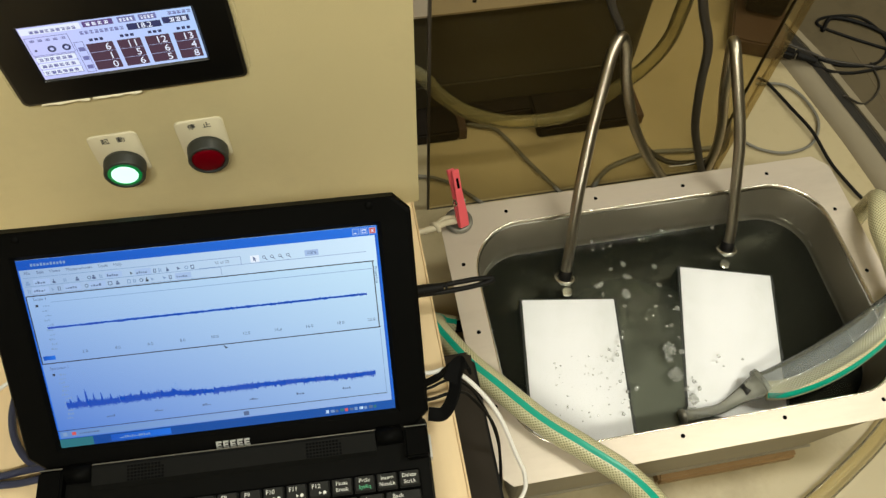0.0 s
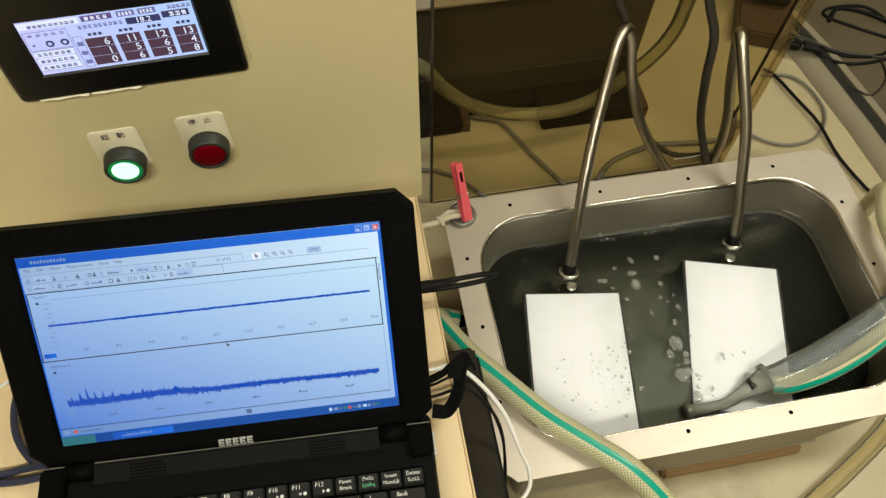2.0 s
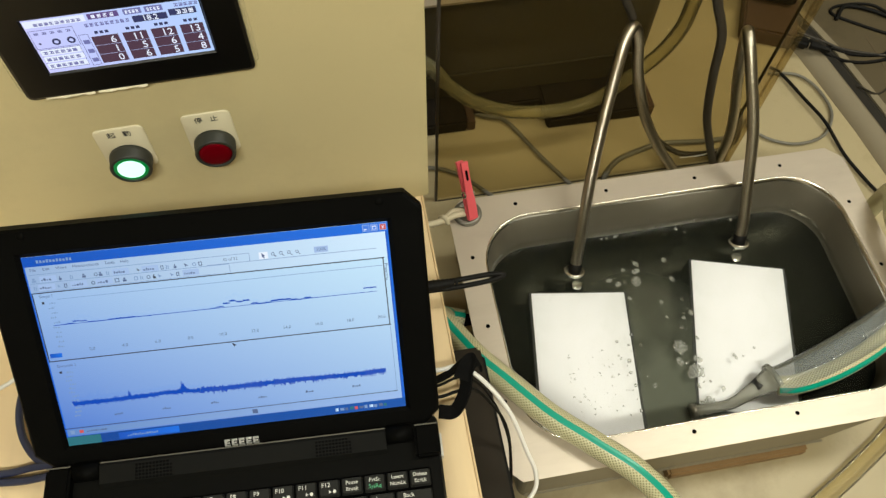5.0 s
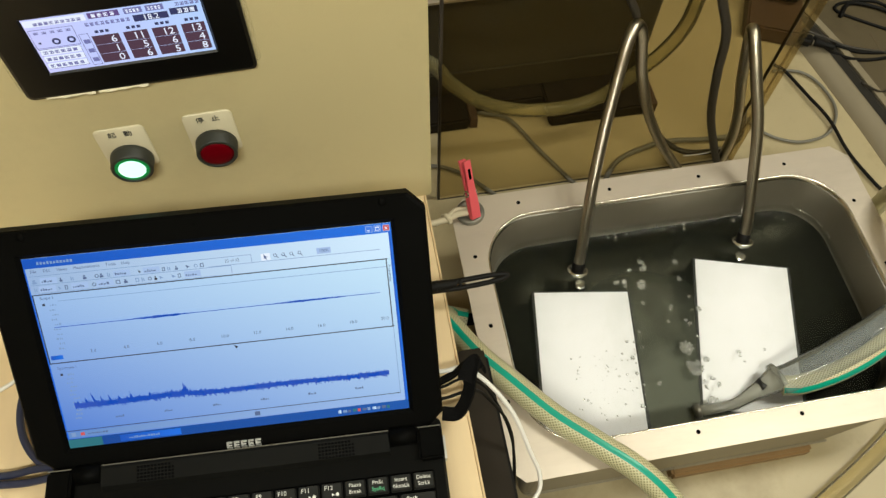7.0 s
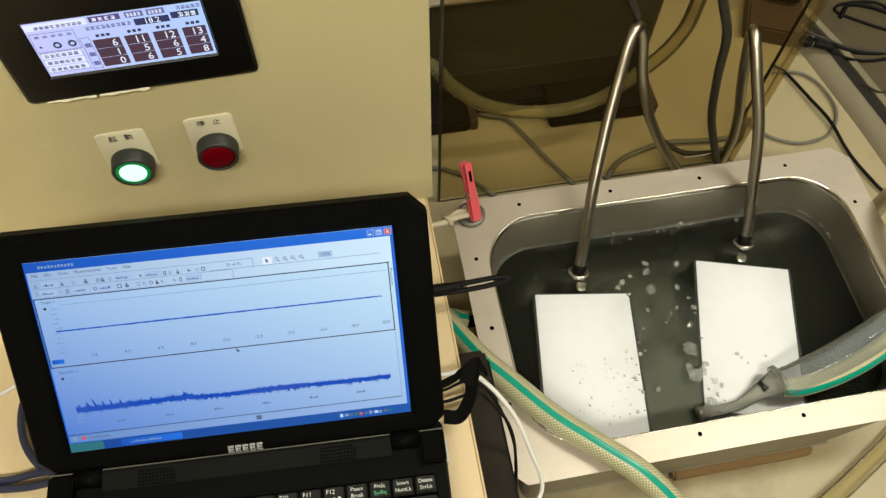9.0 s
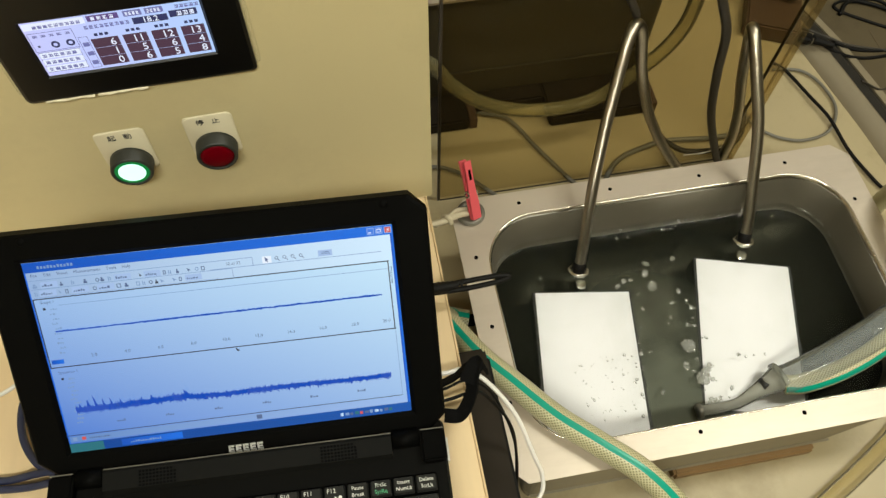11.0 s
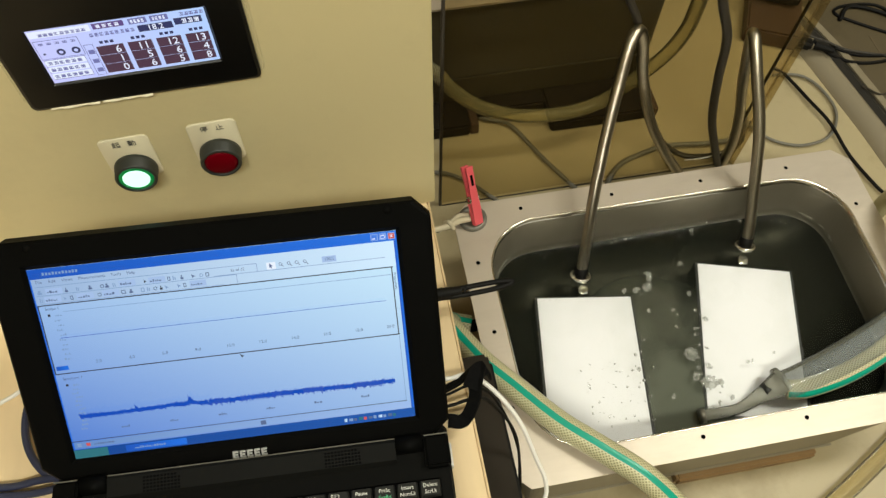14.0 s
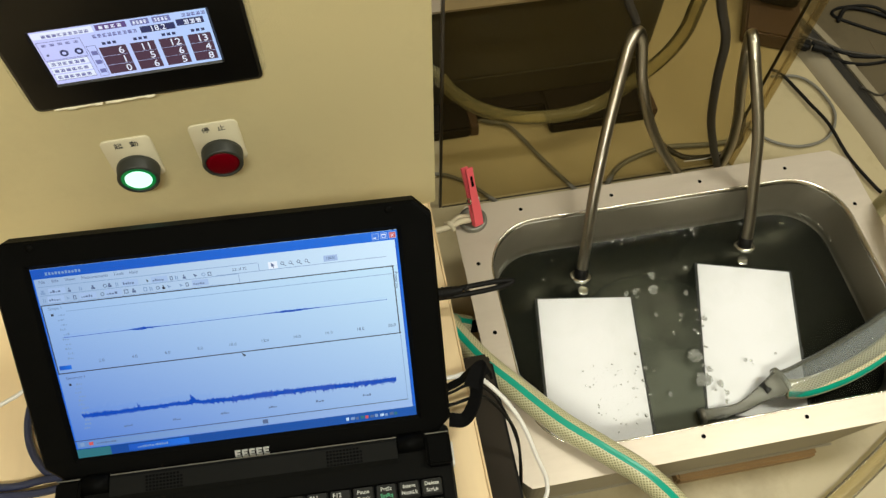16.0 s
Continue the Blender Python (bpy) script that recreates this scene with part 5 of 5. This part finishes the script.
    tagged(part("floor_joint", bm, M["joint"], None), "dark joint line in the floor board", "joint", kind="structure")
    p = empty("black_plug", pose(0.607, 0.545, 0.028, 0, 0, -35), "black cable plug lying on the duct", "plug")
    part("plug_body", box(-0.011, 0.011, -0.009, 0.009, -0.010, 0.006, 0.004, 3), M["rubber"], p)
    part("plug_neck", lathe([(0.007, 0), (0.004, 0.03), (0, 0.03)], 12, Matrix.Translation((0.014, 0, 0)) @ pose(0, 0, 0, 0, 90, 0)), M["rubber"], p)


def floor_cables():
    cord("grey_cable", [(-0.05, 0.60, 0.006), (0.014, 0.556, 0.005), (0.051, 0.518, 0.005), (0.082, 0.499, 0.005), (0.113, 0.484, 0.005), (0.143, 0.425, 0.005), (0.168, 0.378, 0.005), (0.19, 0.34, 0.005)], 0.0032, M["grey"], "dark grey cable curving over the floor", group="cables on the floor")
    cord("grey_cable", [(-0.09, 0.43, 0.005), (-0.014, 0.418, 0.005), (0.013, 0.407, 0.005), (0.034, 0.390, 0.005), (0.064, 0.356, 0.005), (0.09, 0.32, 0.005)], 0.0030, M["grey"], "dark grey cable leaving under the tank", group="cables on the floor")
    cord("grey_cable", [(0.22, 0.34, 0.006), (0.236, 0.365, 0.006), (0.261, 0.386, 0.006), (0.299, 0.398, 0.006), (0.336, 0.404, 0.006), (0.395, 0.398, 0.006), (0.440, 0.400, 0.006), (0.473, 0.424, 0.006)], 0.0038, M["grey"], "grey cable in a flat arc behind the tank", group="cables on the floor")
    cord("grey_cable", [(0.325, 0.412, 0.012), (0.333, 0.396, 0.012), (0.352, 0.378, 0.012), (0.384, 0.372, 0.012), (0.420, 0.376, 0.012), (0.446, 0.394, 0.012), (0.47, 0.44, 0.012)], 0.0040, M["brownhose"], "dark cable bunched behind the tank", group="cables on the floor")
    cord("thin_wire", [(0.345, 0.366, 0.019), (0.380, 0.364, 0.022), (0.425, 0.372, 0.026)], 0.0008, M["whitecable"], "thin pale wire end", "wire")
    cord("grey_cable", [(0.47, 0.42, 0.005), (0.485, 0.397, 0.005), (0.506, 0.380, 0.005), (0.537, 0.370, 0.005), (0.576, 0.376, 0.005), (0.602, 0.399, 0.005), (0.614, 0.430, 0.005), (0.608, 0.471, 0.005), (0.591, 0.497, 0.005), (0.566, 0.506, 0.005), (0.545, 0.508, 0.005)], 0.0023, M["grey"], "grey cable in a round loop on the floor", group="cables on the floor")
    cord("black_cable", [(0.552, 0.520, 0.006), (0.564, 0.504, 0.006), (0.579, 0.447, 0.008), (0.591, 0.400, 0.009), (0.596, 0.341, 0.006), (0.608, 0.290, 0.006), (0.619, 0.262, 0.006), (0.65, 0.19, 0.012)], 0.0025, M["rubber"], "black cable running along the floor", group="cables on the floor")
    for k, pts in enumerate((((0.612, 0.575, 0.02), (0.654, 0.553, 0.012), (0.685, 0.536, 0.006), (0.742, 0.514, 0.006), (0.82, 0.49, 0.006)),
                             ((0.618, 0.545, 0.030), (0.648, 0.520, 0.016), (0.691, 0.507, 0.006), (0.745, 0.505, 0.006), (0.85, 0.52, 0.006)),
                             ((0.66, 0.54, 0.012), (0.70, 0.522, 0.006), (0.76, 0.518, 0.006), (0.80, 0.56, 0.006), (0.78, 0.62, 0.006), (0.72, 0.63, 0.006), (0.70, 0.615, 0.006), (0.74, 0.58, 0.006), (0.79, 0.545, 0.006)),
                             ((0.70, 0.60, 0.008), (0.73, 0.625, 0.008), (0.78, 0.60, 0.008), (0.83, 0.54, 0.008)),
                             ((0.66, 0.45, 0.022), (0.70, 0.44, 0.006), (0.74, 0.47, 0.006), (0.75, 0.52, 0.006)))):
        cord("loose_cable", pts, (0.0026, 0.0028, 0.0026, 0.0034, 0.0018)[k], (M["brownhose"], M["rubber"], M["rubber"], M["rubber"], M["brownhose"])[k], "dark cable in a heap on the floor", group="heap of cables")
    e = cord("yellowed_hose", [(-0.12, 0.45, 0.29), (-0.06, 0.43, 0.245), (-0.013, 0.43, 0.204), (0.013, 0.43, 0.163), (0.052, 0.43, 0.122), (0.109, 0.43, 0.092), (0.174, 0.43, 0.085), (0.221, 0.43, 0.098), (0.254, 0.43, 0.129), (0.290, 0.43, 0.171), (0.308, 0.43, 0.213), (0.311, 0.43, 0.259), (0.31, 0.43, 0.36)], 0.0095, M["pvc"], "yellowed clear hose sagging behind the acrylic", "hose")
    cord("dark_hose", [(0.262, 0.353, 0.40), (0.286, 0.351, 0.336), (0.309, 0.350, 0.283), (0.322, 0.350, 0.216), (0.341, 0.350, 0.137), (0.367, 0.351, 0.071), (0.388, 0.352, 0.024), (0.395, 0.352, 0.010)], 0.0054, M["brownhose"], "dark rubber hose hanging down behind the tank", "hose")
    cord("dark_hose", [(0.155, 0.352, 0.42), (0.176, 0.353, 0.362), (0.190, 0.354, 0.335), (0.196, 0.356, 0.322)], 0.0045, M["brownhose"], "thin dark hose beside the braided one", "hose")
    cord("floor_tube", [(0.22, -0.20, 0.012), (0.33, -0.135, 0.012), (0.40, -0.10, 0.012), (0.47, -0.062, 0.012), (0.56, 0.0, 0.012)], 0.0105, M["floorpvc"], "yellowed clear tube lying on the floor", "tube")


def table_cables():
    cord("white_cable", [(-0.118, -0.014, 0.380), (-0.084, -0.0195, 0.378), (-0.067, -0.018, 0.374), (-0.050, -0.028, 0.362), (-0.033, -0.050, 0.345), (-0.022, -0.076, 0.318), (-0.016, -0.090, 0.300), (-0.021, -0.104, 0.290), (-0.05, -0.125, 0.28), (-0.06, -0.15, 0.2)], 0.0018, M["whitecable"], "white cable hanging over the table edge")
    e = empty("probe_lead", pose(0, 0, 0), "black double probe lead looping out beside the laptop", "cable")
    part("strain_relief", sweep([(-0.118, 0.046, 0.386), (-0.078, 0.044, 0.389), (-0.060, 0.044, 0.3895)], [0.0055, 0.0045, 0.003], 12), M["rubber"], e, smooth=True)
    part("lead", sweep([(-0.08, 0.045, 0.389), (-0.055, 0.0455, 0.390), (-0.030, 0.0455, 0.391), (-0.0205, 0.044, 0.390), (-0.030, 0.0415, 0.389), (-0.055, 0.0405, 0.388), (-0.09, 0.042, 0.386)], 0.0021, 10), M["rubber"], e, smooth=True)
    for k in range(6):
        x = -0.076 + k * 0.0035
        part("relief_rib", sweep([(x, 0.044, 0.389), (x + 0.0016, 0.044, 0.389)], 0.0048 - k * 0.0003, 12, 2), M["rubber"], e)
    s = empty("cable_strap", pose(0, 0, 0), "black woven hook-and-loop cable strap in an open loop", "cable strap")
    part("strap_band", sweep([(-0.088, -0.050, 0.376), (-0.077, -0.052, 0.378), (-0.068, -0.042, 0.386), (-0.064, -0.030, 0.392), (-0.060, -0.021, 0.393), (-0.066, -0.020, 0.386), (-0.076, -0.024, 0.379), (-0.088, -0.027, 0.376)], 0.01, 8, 8, flat=(0.0050, 0.0009)), M["strap"], s)
    part("strap_tab", sweep([(-0.069, -0.034, 0.391), (-0.062, -0.024, 0.3945), (-0.0555, -0.021, 0.391), (-0.054, -0.024, 0.384)], 0.01, 8, 8, flat=(0.0060, 0.0009)), M["strap"], s)
    cord("usb_cable", [(-0.105, -0.030, 0.372), (-0.085, -0.030, 0.374), (-0.066, -0.026, 0.372), (-0.046, -0.030, 0.34), (-0.030, -0.055, 0.29), (-0.026, -0.08, 0.22), (-0.026, -0.10, 0.12), (-0.025, -0.12, 0.006)], 0.0011, M["rubber"], "thin black cable dropping beside the table")
    cord("usb_cable", [(-0.105, -0.036, 0.371), (-0.085, -0.038, 0.372), (-0.068, -0.036, 0.372), (-0.052, -0.034, 0.35), (-0.030, -0.052, 0.295), (-0.0265, -0.088, 0.20), (-0.026, -0.13, 0.10), (-0.025, -0.14, 0.006)], 0.0013, M["rubber"], "thin black cable dropping beside the table")
    for k, pts in enumerate((((-0.372, 0.045, 0.364), (-0.385, 0.032, 0.364), (-0.3905, 0.010, 0.363), (-0.387, -0.012, 0.363), (-0.376, -0.030, 0.363), (-0.360, -0.041, 0.365), (-0.345, -0.045, 0.368)),
                             ((-0.50, -0.020, 0.363), (-0.44, -0.030, 0.363), (-0.40, -0.0375, 0.363), (-0.378, -0.037, 0.364), (-0.360, -0.038, 0.367)),
                             ((-0.50, -0.026, 0.363), (-0.44, -0.038, 0.363), (-0.40, -0.0435, 0.363), (-0.380, -0.0455, 0.364), (-0.360, -0.045, 0.366)))):
        cord("navy_cable", pts, 0.0028, M["navy"], "dark blue cable on the table beside the laptop", group="blue cables on the table")
    cord("white_cable", [(-0.45, 0.010, 0.3615), (-0.407, 0.028, 0.3615), (-0.396, 0.034, 0.3615), (-0.37, 0.05, 0.362)], 0.0016, M["whitecable"], "thin white cable on the table")


acrylic_sheet()
far_tank()
corner_things()
floor_cables()
table_cables()


# ---- bubbles and foam on the water ----
def foam_clump(x, y, size, seed, loose):
    """A raft of many small bubbles that float as one, or a single bubble."""
    r = random.Random(seed)
    bm = bmesh.new()
    cells = []
    if loose:
        cells.append((0, 0, size * 0.8))
    else:
        step = max(0.0011, size * 0.27)
        wide, lean = r.uniform(0.6, 1.0), r.uniform(0, 3.1)
        n = int(size / step) + 1
        for i in range(-n, n + 1):
            for j in range(-n, n + 1):
                u, v = (i + 0.5 * (j % 2)) * step + r.uniform(-0.2, 0.2) * step, j * step * 0.87 + r.uniform(-0.2, 0.2) * step
                if (u / size) ** 2 + (v / (size * wide)) ** 2 < r.uniform(0.75, 1.1):
                    cells.append((u * math.cos(lean) - v * math.sin(lean), u * math.sin(lean) + v * math.cos(lean), step * r.uniform(0.42, 0.66)))
    for u, v, rad in cells or [(0, 0, size)]:
        b2 = bmesh.new()
        bmesh.ops.create_icosphere(b2, subdivisions=2 if loose else 1, radius=rad)
        bmesh.ops.transform(b2, matrix=Matrix.Translation((u, v, rad * 0.15)) @ Matrix.Diagonal((1, 1, 0.7, 1)), verts=b2.verts[:])
        join(bm, b2)
    ob = part("bubble" if loose else "foam_clump", bm, M["bubble"] if loose else M["foam"], None, smooth=True)
    tagged(ob, "single clear bubble on the dark water" if loose else "small raft of pale foam bubbles drifting on the water", "bubble" if loose else "foam", "bubbles on the water")
    ob.matrix_world = pose(x, y, WATER + 0.0006)
    return ob


def scatter():
    r = random.Random(21)
    rows = []
    seed = 0
    # (x range, y range, drift of x and y in m/s, count, sizes)
    for (xa, xb), (ya, yb), drift, count, (s0, s1), loose in (
            ((0.170, 0.245), (0.0, 0.17), (0.002, -0.004), 14, (0.0018, 0.0040), 0.45),
            ((0.205, 0.236), (-0.02, 0.06), (0.001, -0.003), 6, (0.0055, 0.0092), 0.0),
            ((0.205, 0.245), (-0.02, 0.12), (0.001, -0.003), 16, (0.0012, 0.0028), 0.4),
            ((0.150, 0.34), (0.207, 0.2175), (0.002, 0.0), 18, (0.0010, 0.0026), 0.6),
            ((0.160, 0.22), (0.13, 0.19), (0.002, -0.002), 5, (0.0035, 0.0065), 0.0),
            ((0.08, 0.165), (-0.01, 0.065), (0.002, -0.002), 60, (0.0005, 0.0016), 1.0),
            ((0.140, 0.172), (-0.01, 0.09), (0.001, -0.002), 9, (0.0012, 0.0028), 0.6),
            ((0.225, 0.31), (0.0, 0.045), (0.002, -0.001), 9, (0.0015, 0.0045), 0.4),
            ((0.06, 0.12), (0.17, 0.2), (0.002, 0.001), 4, (0.0012, 0.002), 0.8)):
        for k in range(count):
            seed += 1
            x, y = r.uniform(xa, xb), r.uniform(ya, yb)
            ob = foam_clump(x, y, r.uniform(s0, s1), seed, r.random() < loose)
            keys = []
            ph, ph2 = r.uniform(0, 6.28), r.uniform(0, 6.28)
            amp = r.uniform(0.002, 0.006)
            dx, dy = drift[0] * r.uniform(0.2, 1.2) * 0.5, drift[1] * r.uniform(0.2, 1.2) * 0.5
            spin = r.uniform(-9, 9)
            x_, y_ = x - dx * 8, y - dy * 8
            for i in range(17):
                t = float(i)
                px_ = max(0.05, min(0.40, x_ + dx * t + amp * math.sin(ph + t * 0.8)))
                py_ = max(-0.018, min(0.2175, y_ + dy * t + amp * math.sin(ph2 + t * 0.65)))
                keys.append((t, pose(px_, py_, WATER + 0.0006, 0, 0, spin * t)))
            rows.append((ob, keys))
    return rows


FOAM = scatter()


# the measured signal: time, trace height at its start and end, noise, steady tone, bursts (place, width, height)
SIGNAL = [
    (0.0, 4.6, 5.2, 1.0, 0.6, ()), (0.5, 2.8, 3.2, 0.9, 0.8, ()), (1.0, 2.4, 4.8, 0.9, 0.7, ()), (1.5, 4.8, 4.0, 1.0, 0.7, ()), (2.0, 4.8, 4.8, 1.0, 0.6, ()),
    (2.4, 1.0, 1.0, 0.1, 1.0, ((0.10, 0.05, 2), (0.59, 0.06, 5))), (3.0, 1.0, 1.0, 0.0, 1.0, ((0.38, 0.05, 5), (0.85, 0.04, 3))),
    (3.5, 1.2, 1.2, 0.0, 1.0, ((0.27, 0.04, 2.5), (0.42, 0.03, 2), (0.6, 0.05, 1.5), (0.82, 0.05, 2))), (4.0, 1.0, 1.0, 0.0, 1.0, ((0.22, 0.08, 2.5), (0.70, 0.08, 3.5))),
    (6.5, 1.0, 1.2, 0.1, 1.0, ((0.08, 0.04, 4), (0.56, 0.07, 6), (0.78, 0.02, 3), (0.98, 0.02, 6))), (7.0, 1.2, 1.2, 0.7, 1.0, ((0.32, 0.07, 4.5), (0.77, 0.09, 3.5))),
    (7.5, 2.0, 2.0, 0.6, 0.5, ()), (8.0, 2.5, 2.2, 0.6, 0.6, ()), (8.5, 3.2, 2.8, 0.6, 0.6, ()), (9.0, 3.2, 3.2, 0.7, 0.6, ()),
    (11.5, 3.6, 4.4, 0.9, 0.7, ()), (12.0, 4.2, 1.2, 0.8, 0.7, ((0.65, 0.06, 2.5),)), (12.3, 0.4, 0.4, 0.1, 0.1, ()), (12.5, 0.0, 0.0, 0.0, 0.0, ()), (13.0, 0.0, 0.0, 0.0, 0.2, ()),
    (13.5, 0.2, 0.2, 0.0, 0.5, ()), (14.0, 0.0, 0.4, 0.0, 0.7, ()), (14.5, 0.1, 0.1, 0.0, 0.8, ()), (15.0, 0.4, 0.4, 0.0, 0.8, ((0.45, 0.05, 3), (0.92, 0.04, 2))),
    (15.25, 0.3, 0.3, 0.0, 0.8, ()), (15.5, 0.3, 0.3, 0.0, 0.8, ((0.29, 0.05, 4), (0.78, 0.04, 4))), (16.0, 0.4, 0.4, 0.0, 0.8, ((0.24, 0.04, 5), (0.70, 0.07, 4))),
]


def motions():
    for ob, keys in FOAM:
        walk(ob, keys)
    for ob, what, k, (ax, ay) in TRACES:
        r = random.Random(500 + int(k * 97) + len(what))
        rows = []
        for t, rest, tail, loud, tone, bursts in SIGNAL:
            if what == "trace":
                size = rest + (tail - rest) * k + sum(h * math.exp(-((k - c) / w) ** 2) for c, w, h in bursts)
                size = min(1.0, max(0.0, size * r.uniform(0.85, 1.1) / 7.0))
                lift = 0.00012
            elif what == "band":
                size = (0.7 + 0.3 * loud) * r.uniform(0.85, 1.04) if k < 12 else r.uniform(0.8, 1.0)
                size, lift = min(1.0, size), 0.00012
            else:
                steady = k in (7, 9, 10)
                size = (tone if steady else loud) * r.uniform(0.8, 1.0) if steady or loud > 0.3 else 0.0
                lift = 0.0003
            # a piece leans out of the screen about its own base line to look lower
            lean = radians(69) * (1 - size) if what == "peak" else math.acos(size * math.cos(radians(21))) - radians(21)
            half = {"trace": 7, "band": 20, "peak": 4}[what] * SH / 600
            out = lift + half * math.sin(lean)
            rows.append((t, Matrix.Translation((0, ay + 0.38 * out, out)) @ Matrix.Rotation(lean, 4, "X") @ Matrix.Translation((0, -ay, 0))))
        walk(ob, rows)


motions()
